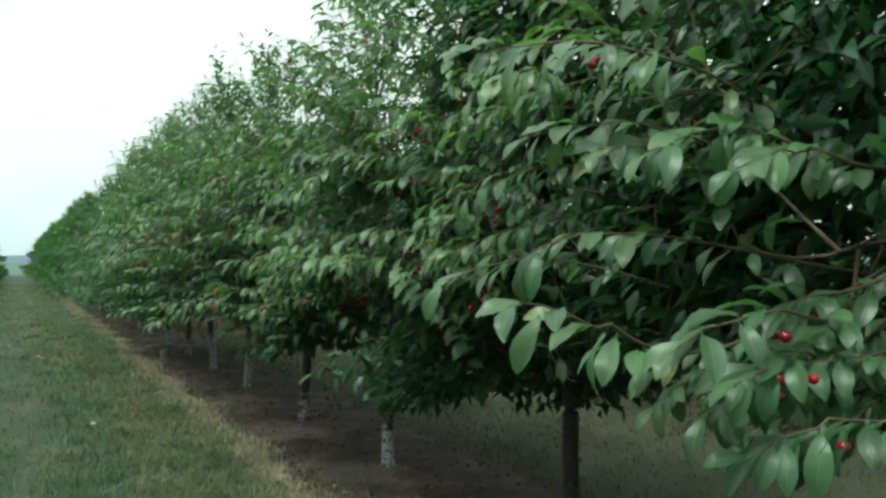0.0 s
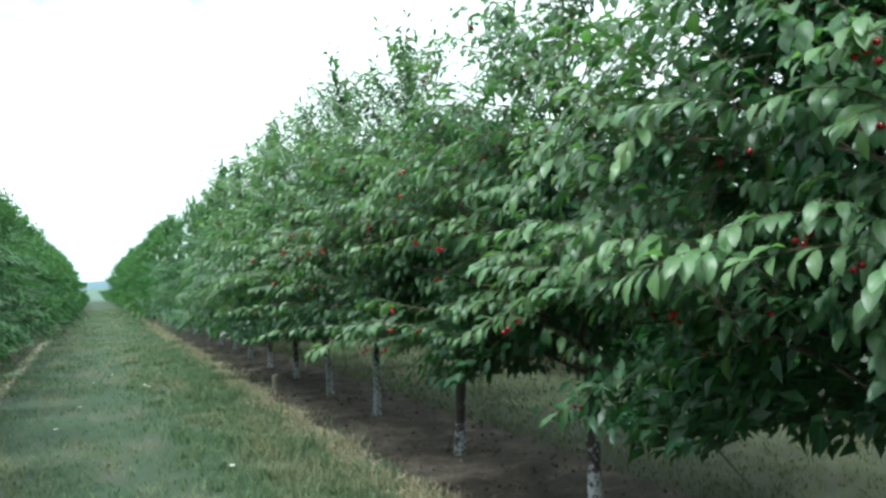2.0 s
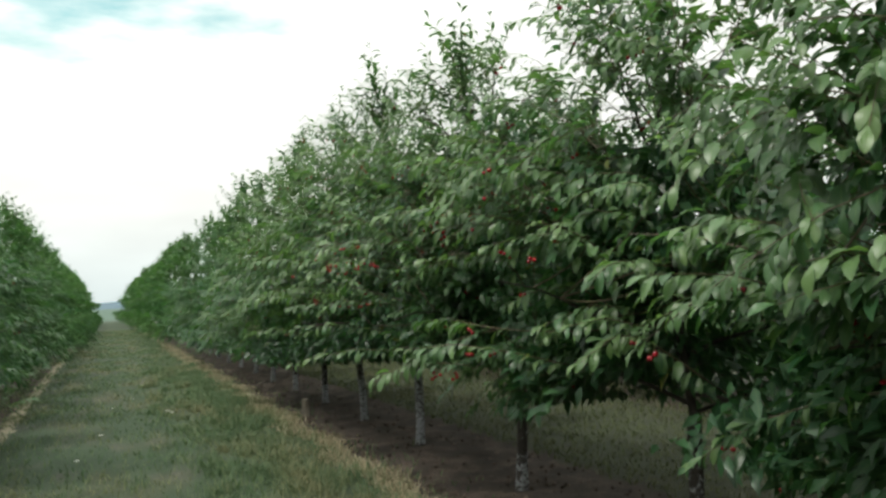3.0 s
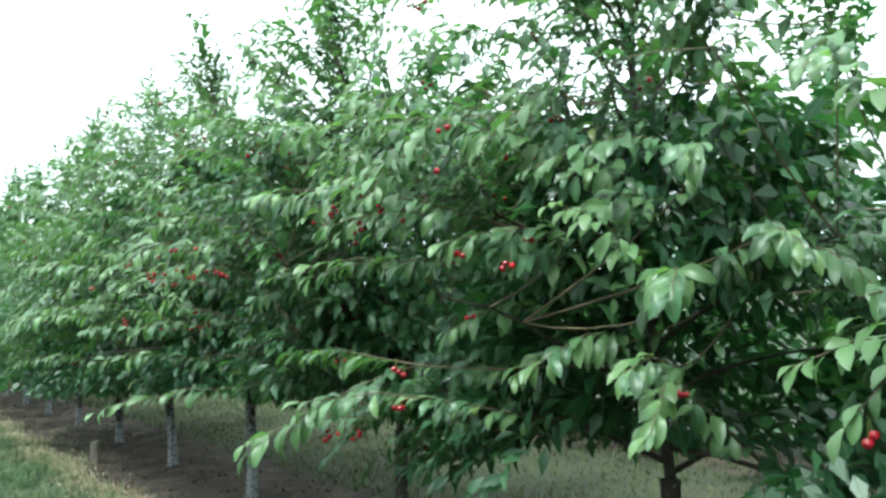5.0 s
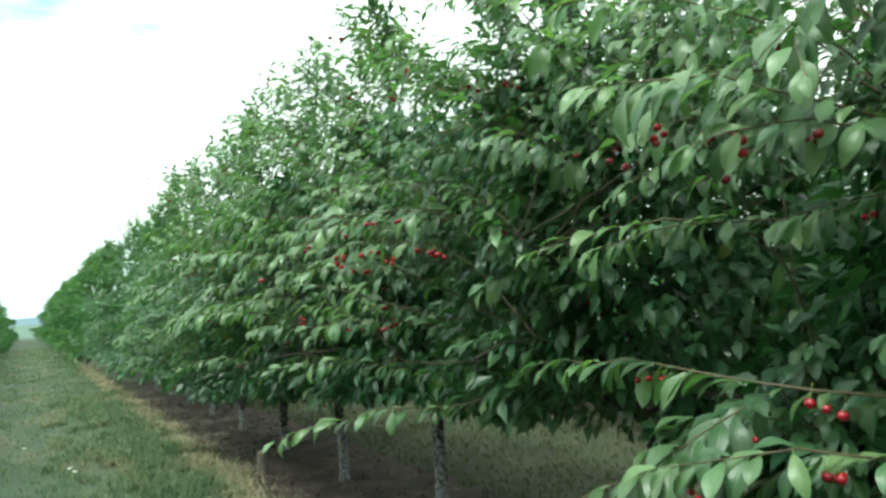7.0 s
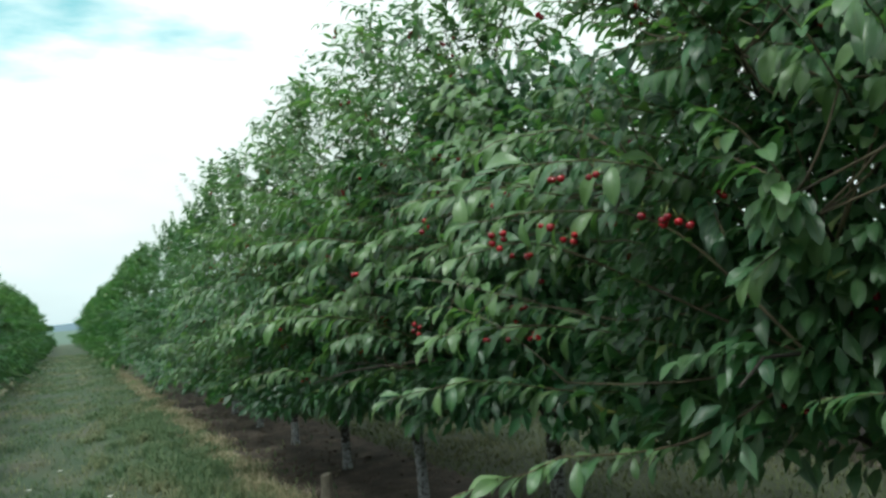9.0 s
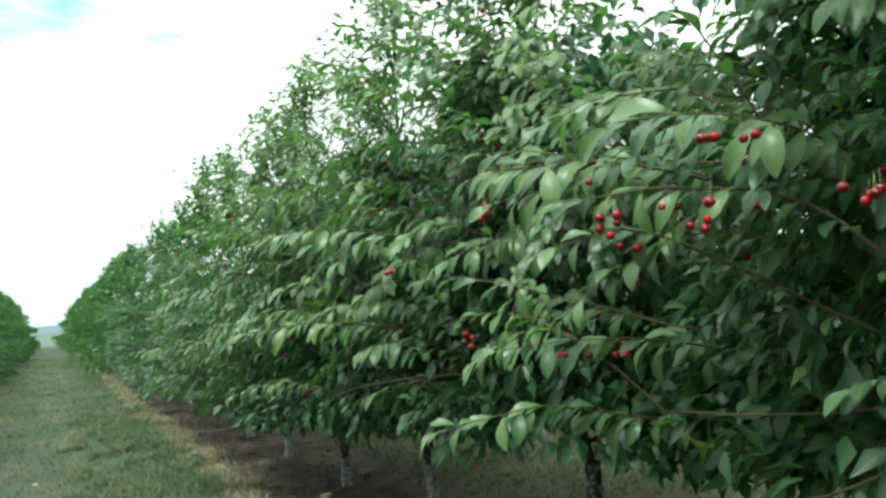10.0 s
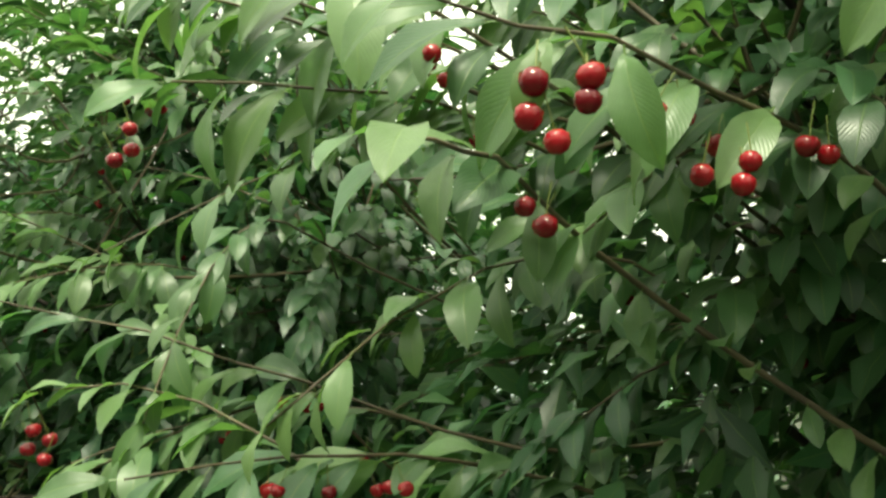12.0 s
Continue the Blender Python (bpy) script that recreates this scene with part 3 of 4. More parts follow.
        age_shades.append(np.repeat(young[sel], len(kind[0])))
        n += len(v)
    part("crown", mesh_of("crown", np.concatenate(verts), np.concatenate(faces), LEAF, np.concatenate(uvs), age_shade=np.concatenate(age_shades)), tree,
         "drooping glossy green leaves", kind="stuff")
    if fruit:
        pick = rng.choice(np.nonzero(front)[0], fruit)
        spots = [places[k] + np.array([rng.normal(0, 0.018), rng.normal(0, 0.018), -0.05 - 0.012 * j]) for k in pick for j in range(rng.integers(1, 5))]
        hang_cherries(tree, spots, rng)
    return tree


# ---------- ground ----------
def build_ground():
    xs = np.concatenate([[-2500, -600, -150, -40, -14], np.concatenate([np.arange(-9, -2.8, 0.4), np.arange(-2.7, 3.71, 0.13), np.arange(4, 12.01, 0.4)]), [16, 40, 150, 600, 2500]])
    ys = np.concatenate([[-2500, -300, -40, -8], np.arange(-4, 30.01, 0.15), np.arange(31, 111, 1.6), [130, 200, 400, 900, 2800]])
    gx, gy = np.meshgrid(xs, ys, indexing="ij")
    rng = np.random.default_rng(4)
    near = (gx > -9.5) & (gx < 12.5) & (gy > -5) & (gy < 31)
    soil = np.min([np.abs(gx - r) for r in ROW_X], axis=0) < STRIP
    gz = np.where(near, rng.normal(0, 0.003, gx.shape) + np.where(soil, rng.normal(-0.012, 0.010, gx.shape), 0.0), 0.0)
    gz = np.minimum(gz, 0.02)
    ny = len(ys)
    i, j = np.meshgrid(np.arange(len(xs) - 1), np.arange(ny - 1), indexing="ij")
    f = np.stack([i * ny + j, (i + 1) * ny + j, (i + 1) * ny + j + 1, i * ny + j + 1], -1).reshape(-1, 4)
    v = np.stack([gx, gy, gz], -1).reshape(-1, 3)
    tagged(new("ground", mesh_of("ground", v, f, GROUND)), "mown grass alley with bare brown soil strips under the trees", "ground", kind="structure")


def grass_patch(name, label, count, area, height, seed, width=0.004, mat=None):
    rng = np.random.default_rng(seed)
    p = area(rng, count)
    n = len(p)
    az = rng.uniform(0, 6.283, n)
    h = height * rng.uniform(0.4, 1.3, n)
    lean = rng.uniform(0.4, 1.5, n)
    d = np.stack([np.cos(az), np.sin(az), np.zeros(n)], 1)
    r = np.stack([-np.sin(az), np.cos(az), np.zeros(n)], 1) * width * (1 + p[:, 1:2] / 12)
    up = np.array([0, 0, 1.0])
    b = np.concatenate([p, np.full((n, 1), -0.01)], 1)
    mid = b + 0.55 * h[:, None] * up + 0.25 * (h * lean)[:, None] * d
    tip = b + (h * (1 - 0.25 * lean))[:, None] * up + (h * lean)[:, None] * d
    v = np.stack([b - r, b + r, mid + 0.7 * r, mid - 0.7 * r, tip], 1).reshape(-1, 3)
    k = np.arange(n)[:, None] * 5
    f = np.concatenate([k + np.array([0, 1, 2]), k + np.array([0, 2, 3]), k + np.array([3, 2, 4])])
    tagged(new(name, mesh_of(name, v, f, mat or GRASS)), label, "grass", kind="stuff")


def alley(rng, count):
    """Tufts of grass, thicker towards the verge."""
    n = count // 34
    y = 1.8 + 62 * rng.uniform(0, 1, n) ** 2.6
    x = np.where(rng.uniform(0, 1, n) < 0.15, rng.normal(1.35, 0.22, n), rng.uniform(-2.5, 1.7, n))
    full = np.sin(3.1 * x + 1.1 * y) + np.sin(2.3 * y - 2.1 * x) + rng.normal(0, 1.2, n) > -0.9
    c = np.stack([x, y], 1)[full]
    spread = rng.uniform(0.12, 0.40, len(c))
    return (c[:, None] + rng.normal(0, 1, (len(c), 34, 2)) * spread[:, None, None]).reshape(-1, 2)


def tufts(rng, count):
    """Taller clumps between the track and the verge."""
    n = count // 60
    c = np.stack([rng.normal(1.05, 0.42, n), 2.2 + 22 * rng.uniform(0, 1, n) ** 1.7], 1)
    c = c[c[:, 0] < 1.62]
    spread = rng.uniform(0.04, 0.15, len(c))
    return (c[:, None] + rng.normal(0, 1, (len(c), 60, 2)) * spread[:, None, None]).reshape(-1, 2)


def verge(rng, count):
    y = 2 + 34 * rng.uniform(0, 1, count) ** 1.6
    return np.stack([1.68 + rng.normal(-0.01, 0.10, count) + 0.08 * np.sin(3 * y), y], 1)


def back_alley(rng, count):
    return np.stack([rng.uniform(3.3, 7.1, count), rng.uniform(1, 24, count)], 1)


def clods(count, seed):
    """Crumbs and lumps of dry earth on the bare strip."""
    rng = np.random.default_rng(seed)
    y = 2 + 20 * rng.uniform(0, 1, count) ** 1.3
    side = rng.uniform(0, 1, count) < 0.45
    x = np.where(side, 1.86 + np.abs(rng.normal(0, 0.10, count)), rng.uniform(1.85, 3.3, count))
    r = 0.006 + 0.020 * rng.uniform(0, 1, count) ** 3
    base = np.array([(1, 0, 0), (0, 1, 0), (-1, 0, 0), (0, -1, 0), (0, 0, 0.8), (0, 0, -0.8)], dtype=float)
    v = np.stack([x, y, 0.2 * r - 0.008], 1)[:, None] + r[:, None, None] * base[None] * rng.uniform(0.6, 1.4, (count, 6, 1))
    f = np.array([(0, 1, 4), (1, 2, 4), (2, 3, 4), (3, 0, 4), (1, 0, 5), (2, 1, 5), (3, 2, 5), (0, 3, 5)])
    faces = (f[None] + (np.arange(count) * 6)[:, None, None]).reshape(-1, 3)
    tagged(new("earth", mesh_of("earth", v.reshape(-1, 3), faces, EARTH, smooth=False)), "loose crumbs of dry brown earth", "soil", kind="stuff")


build_ground()
clods(5000, 17)
grass_patch("grass", "short patchy green and straw coloured mown grass", 90000, alley, 0.085, 11, 0.0034)
grass_patch("grass", "taller olive green tufts of grass near the soil edge", 30000, tufts, 0.13, 14, 0.0030)
grass_patch("dry_grass", "dry straw coloured grass along the soil edge", 26000, verge, 0.070, 12, 0.0030, mat=STRAW)
grass_patch("grass", "olive grass of the alley behind the trees, shade put into its colour", 34000, back_alley, 0.075, 13, 0.004, mat=OLIVE_GRASS)


FLOWERS = [(0.34, 13.89), (0.30, 14.10), (-0.12, 15.9), (-0.55, 12.3), (-0.75, 10.6), (-0.40, 15.2), (0.45, 5.2), (0.62, 8.0)]


# ---------- the rows ----------
# place along the row, seed, height, lowest leaves, how far the outer leaves stay up, shoots, taper, width of the top, bark, hollow under the crown, lean of the top
NEAR = [(1.55, 21, 4.2, 1.16, 0.25, 30, 0.78, 0.10, TRUNK_BARK, 0.0, -0.1), (3.43, 22, 4.3, 0.70, 0.30, 44, 0.78, 0.10, WORN_BARK, 0.15, -0.1), (5.80, 23, 4.1, 0.80, 0.0, 30, 0.95, 0.50, TRUNK_BARK, 0.25, -0.1),
        (7.89, 24, 3.85, 1.02, 0.35, 32, 0.84, 0.56, WORN_BARK, 0.0, -0.30), (10.17, 25, 4.15, 1.00, 0.2, 27, 0.90, 0.56, LIMED_BARK, 0.0, -0.35), (12.2, 26, 4.3, 0.88, 0.1, 24, 0.95, 0.56, LIMED_BARK, 0.0, -0.3),
        (14.21, 27, 4.3, 0.76, 0.0, 24, 0.95, 0.56, TRUNK_BARK, 0.0, -0.3)]
near = {}
for y, seed, height, floor, tilt, shoots, taper, narrow, bark, dome, nod in NEAR:
    near[y] = cherry_tree(2.58, y, seed, height, 30, shoots, 0.028, LEAF_NEAR, 0.112 if y < 9 else 0.122, 34, clear_of_alley, back=LEAF_FAR, inner=LEAF_MID, core={22: 12000, 23: 9000}.get(seed, 11000), heart=LEAF_HEART if seed in (24, 25) else LEAF_FAR,
                          floor=floor, tilt=tilt, spread=1.06, taper=taper, bark=bark, heart_top={22: 0.84, 23: 0.61, 24: 0.72, 25: 0.70, 26: 0.68, 27: 0.68}.get(seed, 0.78), narrow=narrow, dome=dome, nod=nod, sprays={22: 96, 23: 70}.get(seed, 54), lift=0.85 if seed == 22 else 0.0)

middle = [cherry_tree(2.58, 16.25, 31, 4.40, 24, 17, 0.031, LEAF_MID, 0.142, 10, sides=5, reach=1.45, low=0.5, back=LEAF_FAR, inner=LEAF_FAR, floor=0.50, tilt=0.22, skirt=0.26),
          cherry_tree(2.58, 18.35, 32, 4.35, 24, 17, 0.031, LEAF_MID, 0.142, 10, sides=5, reach=1.45, low=0.5, back=LEAF_FAR, inner=LEAF_FAR, floor=0.50, tilt=0.22, skirt=0.26)]
far = [cherry_tree(2.58, 32.9 + 2.1 * i, 41 + i, 4.40, 20, 10, 0.036, LEAF_FAR, 0.185, 0, sides=4, reach=1.55, low=0.42, floor=0.20, tilt=0.22, core=500, skirt=0.38) for i in range(3)]
pick = random.Random(5)


def stand(source, x, y, turn=0, broad=1.0):
    s = pick.uniform(0.95, 1.06)
    copy_thing(source, pose(x, y, 0, 0, 0, turn + pick.uniform(-25, 25)) @ Matrix.Diagonal((broad * s, s, pick.uniform(0.94, 1.06), 1)))


for i in range(6):
    stand(pick.choice(middle), 2.58, 20.35 + 2.1 * i)
for i in range(30):
    stand(pick.choice(far), 2.58, 39.2 + 2.1 * i, broad=1.0 + 0.012 * i)
for i in range(11):
    stand(pick.choice(middle), -2.65, 6.3 + 2.1 * i, 180)
for i in range(34):
    stand(pick.choice(far), -2.65, 29.4 + 2.1 * i)
for i in range(14):
    stand(pick.choice(middle if 3 < i < 6 else far), 6.75, 0.6 + 2.1 * i)
# unseen trees further back along the rows, added to block low sky light
for i in range(4):
    stand(pick.choice(far), 2.58, -0.6 - 2.1 * i)
for i in range(7):
    stand(pick.choice(far), -2.65, 4.2 - 2.1 * i)
for i in range(4):
    stand(pick.choice(far), 6.75, -1.5 - 2.1 * i)


# ---------- long leafy branches that reach into the alley ----------
def branch(y, base, tip, arch=0.06, leaves=None, size=0.10, fruit=0, seed=0, age_shades=4, out=(-0.66, 0.06, -0.10), droop=0.95, face=(-0.16, -0.18, 0.0)):
    """A branch of the tree at y, from base to tip in the world, with its own leaves and cherries."""
    rng = np.random.default_rng(900 + seed)
    tree = near[y]
    o = np.array([2.58, y, 0.0])
    base, tip = np.array(base) - o, np.array(tip) - o
    s = np.linspace(0, 1, 9)[:, None]
    p = base + s * (tip - base) + 4 * s * (1 - s) * np.array([0, 0, arch]) + rng.normal(0, 0.006, (9, 3)) * s * (1 - s) * 4
    way = np.concatenate([root_of(WOOD[y], base, np.random.default_rng(7 * seed + 3)), p])
    for _ in range(6):
        way[1:8] = 0.5 * way[1:8] + 0.25 * (way[:7] + way[2:9])
    v, f = tube(way, np.linspace(0.0052, 0.0012, 13), 6)
    twig = part("branch", mesh_of("branch", v, f, TWIG), tree, "thin reddish brown branch")
    long = np.linalg.norm(tip - base)
    place, forward, up, sizes = leaves_on(p, rng, long / leaves if leaves else 0.034, droop, size, out)
    inner = leaves_on(way[1:6], rng, 0.052, 1.0, 0.95 * size, (-0.6, -0.1, 0.0))
    place, forward, up, sizes = (np.concatenate(pair) for pair in zip((place, forward, up + rng.normal(0, 0.22, up.shape) + np.array(face), sizes), inner))
    r, fw, nn = leaf_axes(unit(forward) + rng.normal(0, 0.24, forward.shape), up)
    for k in range(len(place)):
        leaf = part("leaf", LEAF_MESHES[rng.integers(0, age_shades)], twig)
        m = np.eye(4)
        m[:3, 0], m[:3, 1], m[:3, 2], m[:3, 3] = r[k] * sizes[k], fw[k] * sizes[k], nn[k] * sizes[k], place[k]
        leaf.matrix_basis = Matrix(m.tolist())
    for k in range(fruit):
        c = p[rng.integers(2, 7)]
        hang_cherries(twig, [c + np.array([rng.normal(0, 0.02), rng.normal(0, 0.02), -0.035 - 0.01 * rng.uniform()]) for _ in range(rng.integers(2, 4))], rng)


# only the darker leaves here: shade on these branches is put into their green
branch(1.55, (1.50, 1.50, 1.66), (0.78, 1.43, 1.555), 0.03, 20, 0.130, seed=1, age_shades=2)
branch(1.55, (1.50, 1.42, 1.80), (0.95, 1.16, 1.79), 0.03, 16, 0.130, seed=2, age_shades=2)
branch(1.55, (1.10, 1.12, 1.38), (0.62, 0.92, 1.54), 0.02, 14, 0.120, seed=3, age_shades=2)
branch(1.55, (1.50, 1.10, 1.36), (1.00, 0.88, 1.41), 0.04, 16, 0.120, 1, seed=4, age_shades=2)
branch(1.55, (1.49, 0.96, 1.40), (1.04, 1.03, 1.32), 0.04, 26, 0.120, 1, seed=23, age_shades=1)
branch(1.55, (1.41, 0.88, 1.29), (1.05, 0.92, 1.28), 0.04, 22, 0.120, 1, seed=24, age_shades=1)
branch(1.55, (1.61, 1.07, 1.52), (1.27, 1.11, 1.44), 0.04, 22, 0.120, 1, seed=25, age_shades=1)
branch(3.43, (2.00, 2.60, 2.25), (1.50, 2.50, 2.10), 0.05, 16, 0.118, seed=5)
branch(3.43, (2.05, 2.75, 1.70), (1.50, 3.05, 1.80), 0.05, 26, 0.120, 1, seed=6)
branch(3.43, (1.75, 4.00, 1.45), (0.92, 3.90, 1.60), 0.05, 31, 0.120, 1, seed=7)
branch(5.80, (1.95, 5.20, 1.32), (1.24, 4.86, 1.42), 0.05, 17, 0.112, seed=8)
branch(3.43, (2.00, 3.97, 1.62), (1.28, 3.92, 1.73), 0.05, 26, 0.120, 1, seed=9)
branch(5.80, (1.45, 6.10, 1.36), (1.55, 7.35, 1.36), 0.05, 44, 0.120, 2, seed=10)
branch(5.80, (1.60, 5.75, 1.22), (0.95, 5.98, 1.30), 0.04, 26, 0.120, 2, seed=11)
branch(5.80, (1.95, 5.60, 1.80), (1.27, 5.59, 1.79), 0.05, 26, 0.120, 1, seed=12)
branch(7.89, (1.70, 8.00, 1.12), (0.80, 7.95, 1.12), 0.06, 29, 0.118, seed=13)
branch(7.89, (1.75, 8.60, 1.25), (0.93, 8.49, 1.34), 0.06, 29, 0.118, seed=14)
LOOSE = dict(out=(-0.42, 0.46, -0.12), droop=1.1, face=(-0.55, -0.45, 0.0))      # leaves that hang sideways and turn their face to the alley
branch(7.89, (1.90, 7.90, 1.92), (0.86, 7.62, 1.92), 0.06, 22, 0.128, 2, seed=15, **LOOSE)
branch(7.89, (1.75, 7.95, 1.82), (1.06, 8.39, 2.03), 0.05, 22, 0.128, 2, seed=16, **LOOSE)
branch(7.89, (1.95, 8.40, 1.45), (1.21, 9.02, 1.76), 0.03, 24, 0.136, 2, seed=17, **LOOSE)
branch(7.89, (1.85, 8.35, 1.48), (1.12, 8.47, 1.53), 0.03, 20, 0.136, 2, seed=18, **LOOSE)
branch(7.89, (1.62, 7.84, 1.86), (1.00, 7.99, 1.85), 0.02, 17, 0.116, 2, seed=20, **LOOSE)
branch(7.89, (1.47, 8.15, 1.79), (0.96, 7.98, 1.75), 0.03, 12, 0.108, 1, seed=19, **LOOSE)
branch(7.89, (1.62, 8.25, 1.97), (1.03, 8.33, 1.98), 0.03, 18, 0.122, seed=21, **LOOSE)
branch(7.89, (1.60, 8.15, 2.18), (1.12, 8.20, 2.06), 0.03, 17, 0.122, seed=22, **LOOSE)

# y of the tree, tip of the branch, way back to the tree, leaves
MORE = [(5.80, (1.10, 6.40, 2.31), (0.75, -0.25, -0.12), 24), (5.80, (0.85, 6.00, 1.98), (0.80, -0.10, -0.05), 28), (7.89, (1.43, 7.30, 2.16), (0.60, 0.20, -0.10), 20), (5.80, (1.06, 5.96, 1.88), (0.75, -0.10, 0.02), 24),
        (5.80, (1.20, 6.71, 1.73), (0.70, -0.30, 0.05), 24), (3.43, (1.20, 3.66, 2.00), (0.70, -0.10, -0.05), 24), (3.43, (1.18, 2.62, 1.87), (0.65, 0.22, 0.05), 22),
        (3.43, (1.27, 2.50, 1.70), (0.65, 0.25, 0.05), 24), (3.43, (1.06, 3.23, 2.03), (0.75, 0.05, -0.05), 26), (3.43, (1.47, 4.48, 0.90), (0.50, -0.30, 0.25), 18), (5.80, (1.39, 5.33, 1.40), (0.65, 0.15, 0.05), 22),
        (5.80, (1.55, 4.56, 1.70), (0.55, 0.45, 0.05), 22), (5.80, (1.35, 6.01, 1.74), (0.65, -0.10, 0.02), 22), (3.43, (1.61, 4.32, 1.60), (0.50, -0.30, 0.05), 20), (7.89, (0.88, 8.16, 1.92), (0.70, -0.05, 0.00), 24),
        (10.17, (0.72, 9.67, 1.60), (0.80, 0.15, -0.05), 26), (10.17, (0.74, 9.22, 1.92), (0.80, 0.30, -0.05), 26), (10.17, (1.40, 10.50, 1.20), (0.60, -0.10, 0.05), 20),
        (1.55, (0.86, 1.24, 1.82), (0.70, 0.10, 0.00), 24), (1.55, (1.00, 1.09, 1.78), (0.65, 0.15, 0.04), 22), (1.55, (1.06, 0.95, 1.74), (0.65, 0.20, 0.02), 22), (1.55, (0.85, 0.87, 1.47), (0.65, 0.20, -0.03), 18),
        (1.55, (0.68, 1.15, 1.93), (0.80, 0.15, 0.05), 24), (3.43, (1.05, 3.58, 1.51), (0.70, -0.05, 0.00), 22), (7.89, (1.24, 6.93, 2.11), (0.65, 0.35, -0.05), 22), (7.89, (1.45, 7.41, 1.66), (0.60, 0.20, 0.03), 20),
        (5.80, (1.29, 6.59, 1.72), (0.65, -0.25, 0.04), 22), (7.89, (1.06, 8.34, 1.90), (0.65, -0.15, 0.00), 22),
        (5.80, (1.37, 5.09, 1.85), (0.60, 0.20, 0.03), 22), (5.80, (1.55, 5.30, 1.98), (0.55, 0.15, 0.00), 20), (5.80, (1.30, 5.50, 2.13), (0.60, 0.10, -0.05), 22), (5.80, (1.60, 5.65, 1.34), (0.50, 0.05, 0.05), 20),
        (5.80, (1.50, 5.90, 1.50), (0.55, -0.05, 0.05), 20), (7.89, (1.29, 6.81, 2.41), (0.60, 0.40, -0.10), 22), (7.89, (1.33, 7.05, 2.63), (0.55, 0.35, -0.15), 20), (5.80, (1.30, 4.75, 1.60), (0.55, 0.40, 0.05), 22),
        (5.80, (1.25, 4.80, 1.28), (0.60, 0.35, 0.05), 20), (5.80, (1.35, 4.70, 1.95), (0.60, 0.40, 0.00), 22),
        (7.89, (1.62, 8.45, 2.30), (0.50, -0.20, -0.10), 26), (7.89, (1.55, 8.30, 2.17), (0.55, -0.10, -0.08), 24), (7.89, (1.70, 8.62, 2.42), (0.45, -0.25, -0.15), 26),
        (1.55, (1.36, 1.47, 1.25), (0.50, 0.05, 0.06), 26), (1.55, (1.50, 1.38, 1.35), (0.50, 0.08, 0.03), 26), (1.55, (1.52, 1.36, 1.15), (0.50, 0.05, 0.10), 24), (1.55, (1.62, 1.28, 1.28), (0.45, 0.12, 0.05), 26),
        (1.55, (1.64, 1.22, 1.13), (0.45, 0.12, 0.10), 24)]
for k, (y, tip, back, count) in enumerate(MORE):
    # the tree at 1.55 gets only darker leaves, its shade put into the colour
    branch(y, [a + b for a, b in zip(tip, back)], tip, 0.05, count, 0.132 if y > 7 else 0.122, k % 3 == 0, seed=40 + k, age_shades=2 if y == 1.55 else 4, **(LOOSE if y == 7.89 and tip[1] > 7.8 else {}))


def fruit_at(y, *places):
    """Cherries at given places on the tree at y."""
    rng = np.random.default_rng(int(1000 * y))
    hang_cherries(near[y], [np.array(p) - np.array([2.58, y, 0.0]) for p in places], rng)


fruit_at(7.89, (1.081, 7.963, 1.814), (1.085, 7.970, 1.793), (1.102, 7.935, 1.801), (1.099, 7.957, 1.777), (1.099, 7.931, 1.816))
fruit_at(7.89, (1.302, 7.900, 1.782), (1.287, 7.928, 1.791), (1.302, 7.893, 1.800), (1.188, 8.132, 1.917))
fruit_at(7.89, (1.061, 7.640, 1.800), (1.232, 7.518, 1.806), (1.264, 7.485, 1.792), (1.288, 7.460, 1.785), (1.305, 7.442, 1.774))
fruit_at(7.89, (1.616, 8.605, 1.511), (1.600, 8.640, 1.500), (1.616, 8.740, 1.508), (1.154, 8.564, 1.926), (1.165, 8.575, 1.905), (1.150, 8.585, 1.890))
fruit_at(7.89, (1.297, 7.513, 1.794), (1.310, 7.535, 1.786), (1.285, 7.490, 1.800), (1.300, 7.470, 1.784), (1.055, 9.031, 1.777), (1.045, 9.040, 1.775))
fruit_at(5.80, (1.282, 5.889, 1.374), (1.290, 5.930, 1.380), (1.275, 5.850, 1.366), (1.178, 5.943, 1.889), (1.190, 5.955, 1.868), (1.330, 5.600, 1.760), (1.345, 5.590, 1.752))
fruit_at(5.80, (1.240, 5.550, 2.140), (1.260, 5.530, 2.150), (1.250, 5.580, 2.020), (1.420, 5.470, 1.720), (1.435, 5.455, 1.712), (1.425, 5.490, 1.705), (1.560, 5.850, 1.545), (1.575, 5.830, 1.548), (1.190, 6.000, 1.860), (1.200, 6.010, 1.825))
fruit_at(3.43, (1.520, 2.538, 1.447), (1.487, 2.573, 1.418), (1.538, 2.518, 1.453), (1.737, 3.408, 1.397), (1.425, 3.150, 1.895))


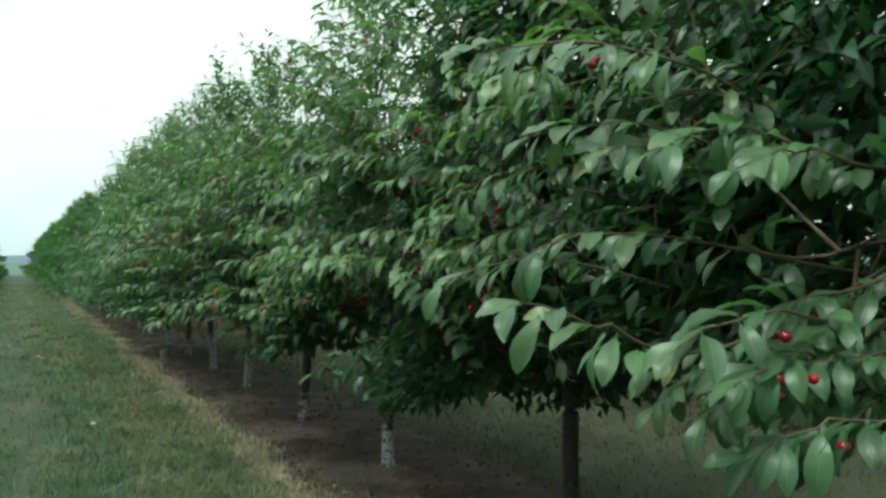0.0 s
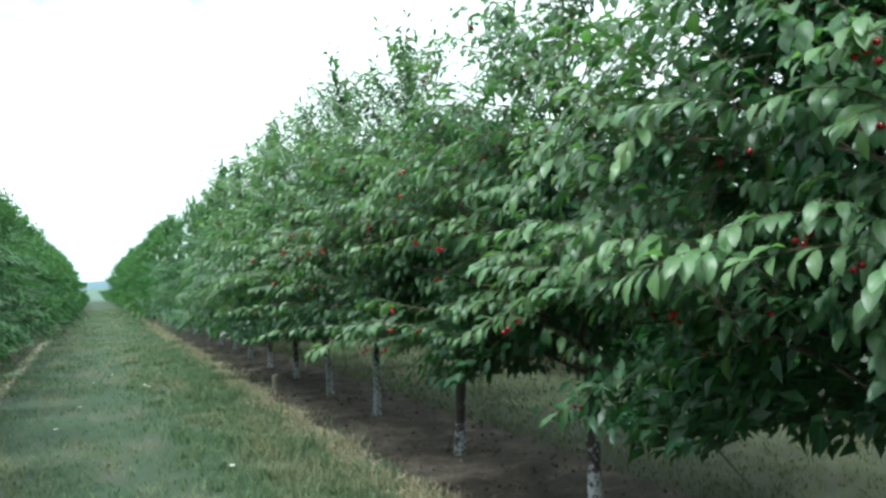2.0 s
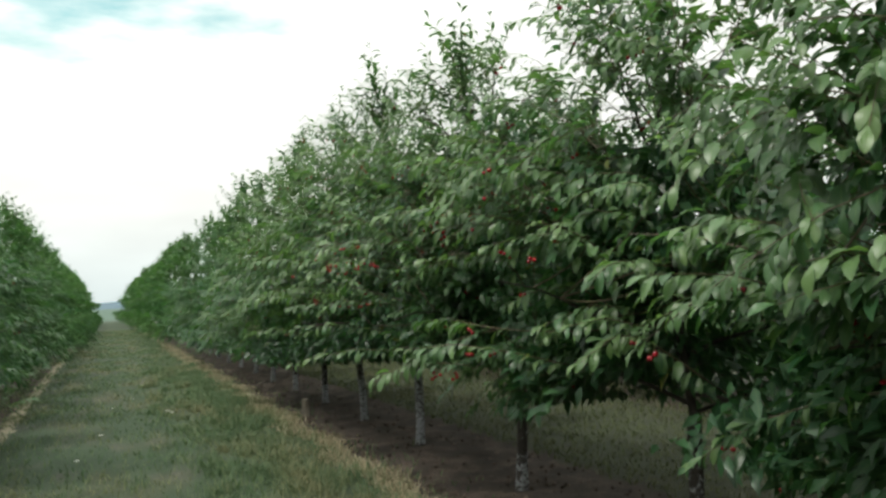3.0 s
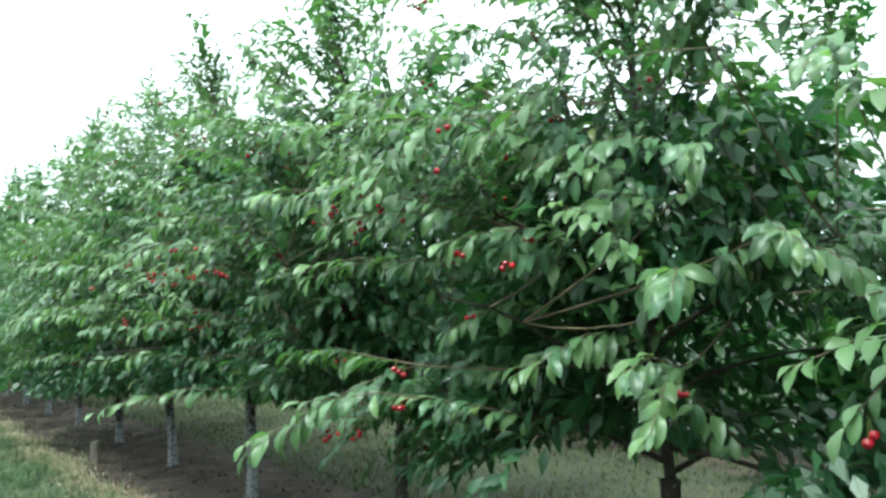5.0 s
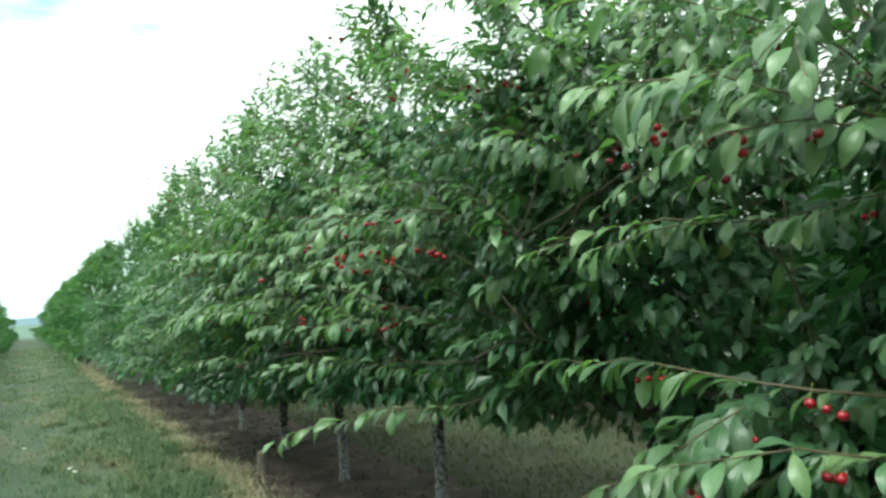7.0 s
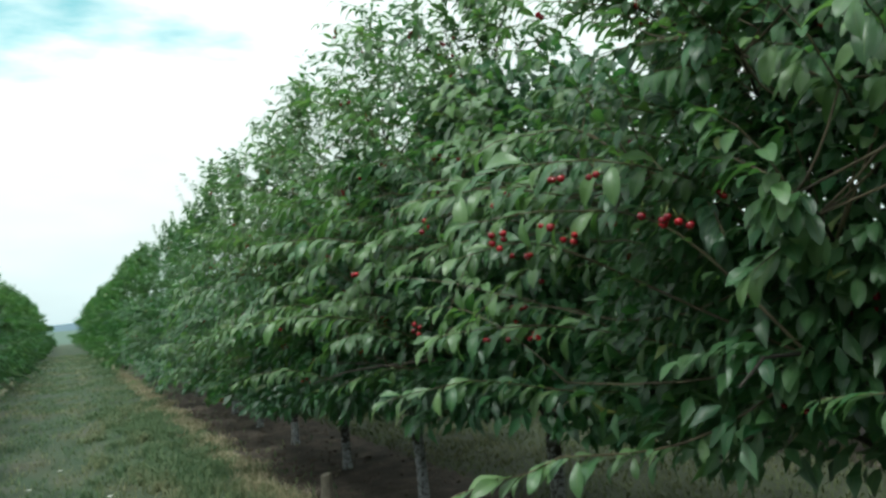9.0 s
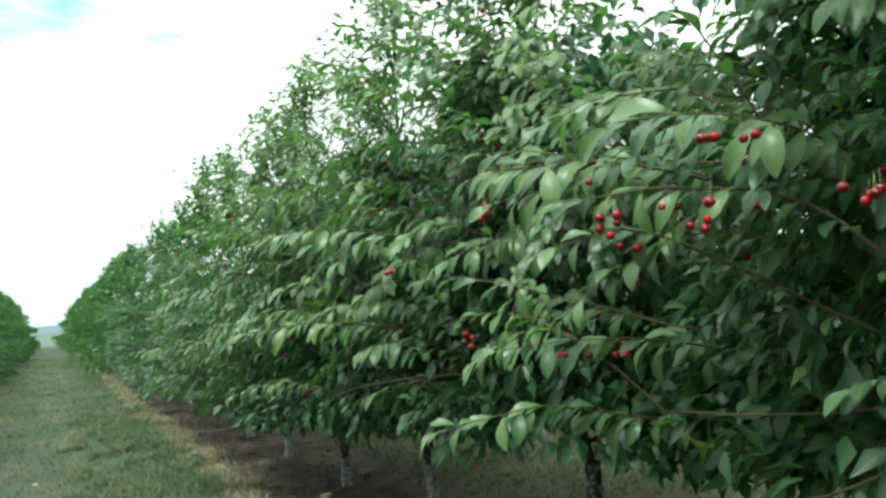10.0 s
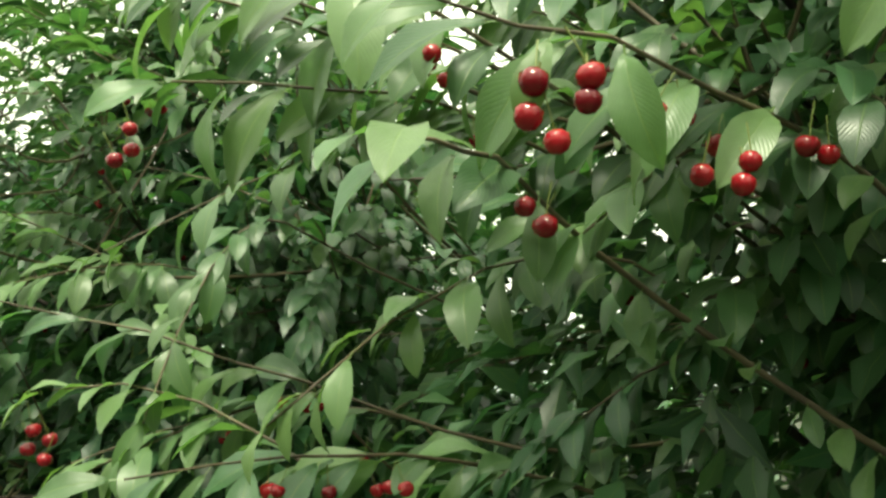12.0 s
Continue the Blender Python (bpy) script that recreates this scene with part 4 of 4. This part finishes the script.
# ---------- small things on the ground ----------
def tree_stump(x, y):
    """A short weathered stump."""
    bm = bmesh.new()
    rings = [(-0.02, 0.062), (0.03, 0.056), (0.12, 0.050), (0.215, 0.049), (0.235, 0.046), (0.240, 0.030)]
    loops = []
    for k, (z, r) in enumerate(rings):
        loops.append([bm.verts.new((r * (1 + 0.10 * math.sin(3 * a + k)) * math.cos(a), r * (1 + 0.10 * math.sin(3 * a + k)) * math.sin(a), z + 0.008 * math.cos(a)))
                      for a in (2 * math.pi * i / 14 for i in range(14))])
    for a, b in zip(loops, loops[1:]):
        for i in range(14):
            bm.faces.new((a[i], a[(i + 1) % 14], b[(i + 1) % 14], b[i]))
    bm.faces.new(loops[-1])
    me = bpy.data.meshes.new("tree_stump")
    bm.to_mesh(me)
    bm.free()
    m, n, l, p = material("weathered_wood")
    co = n.new("ShaderNodeTexCoord")
    mp = n.new("ShaderNodeMapping")
    mp.inputs["Scale"].default_value = (30, 30, 4)
    l.new(co.outputs["Object"], mp.inputs["Vector"])
    g = noise_node(n, l, mp.outputs["Vector"], 2.0, 5.0)
    l.new(ramp_node(n, l, g, [(0.3, (0.09, 0.08, 0.065)), (0.7, (0.24, 0.21, 0.17))]), p.inputs["Base Color"])
    p.inputs["Roughness"].default_value = 0.9
    bump_node(n, l, g, 0.5, 0.01, p)
    me.materials.append(m)
    ob = tagged(new("tree_stump", me), "short weathered grey stump at the edge of the soil", "stump")
    ob.location = (x, y, 0)


def white_flower(x, y, seed):
    """A small white flower on a thin stem in the grass."""
    rng = np.random.default_rng(seed)
    h = rng.uniform(0.10, 0.16)
    v, f = tube([(0, 0, -0.01), (0.004, 0.002, h * 0.5), (0.010, 0.004, h)], [0.0016, 0.0014, 0.0012], 5)
    ob = tagged(new("flower"), "small white flower on a thin stem in the grass", "flower", "white flowers in the grass")
    ob.location = (x, y, 0)
    part("stem", mesh_of("stem", v, f, STALK), ob)
    bm = bmesh.new()
    for k in range(9):
        a = 2 * math.pi * k / 9
        c, d = math.cos(a), math.sin(a)
        q = [bm.verts.new(w) for w in ((0.010 + 0.004 * c, 0.004 + 0.004 * d, h), (0.010 + 0.020 * c - 0.007 * d, 0.004 + 0.020 * d + 0.007 * c, h + 0.007),
                                       (0.010 + 0.029 * c, 0.004 + 0.029 * d, h + 0.004), (0.010 + 0.020 * c + 0.007 * d, 0.004 + 0.020 * d - 0.007 * c, h + 0.007))]
        bm.faces.new(q)
    me = bpy.data.meshes.new("blossom")
    bm.to_mesh(me)
    bm.free()
    me.materials.append(PETAL)
    part("blossom", me, ob, "white petals")


PETAL, n_, l_, p_ = material("white_petal")
p_.inputs["Base Color"].default_value = (0.75, 0.75, 0.70, 1)
p_.inputs["Roughness"].default_value = 0.7
tree_stump(1.99, 12.93)
for k, (x, y) in enumerate(FLOWERS):
    white_flower(x, y, 60 + k)


# ---------- far hills ----------
def hills():
    n = 60
    a = np.linspace(-0.9, 0.9, n)
    r = 2600.0
    top = 16 + 9 * np.sin(5 * a + 0.6) + 5 * np.sin(13 * a)
    base = np.stack([r * np.sin(a), r * np.cos(a), np.full(n, -5.0)], 1)
    crest = np.stack([(r + 60) * np.sin(a), (r + 60) * np.cos(a), top], 1)
    i = np.arange(n - 1)
    f = np.stack([i, i + 1, n + i + 1, n + i], 1)
    m, nn, l, p = material("far_hill")
    co = nn.new("ShaderNodeTexCoord")
    fac = noise_node(nn, l, co.outputs["Object"], 0.01, 3.0)
    # the blue of the haze is mixed into the hill colour
    l.new(ramp_node(nn, l, fac, [(0.3, (0.085, 0.130, 0.165)), (0.7, (0.115, 0.165, 0.200))]), p.inputs["Base Color"])
    p.inputs["Roughness"].default_value = 1.0
    tagged(new("backdrop", mesh_of("backdrop", np.concatenate([base, crest]), f, m)), "low hazy blue hills on the horizon", "hill", kind="structure")


hills()
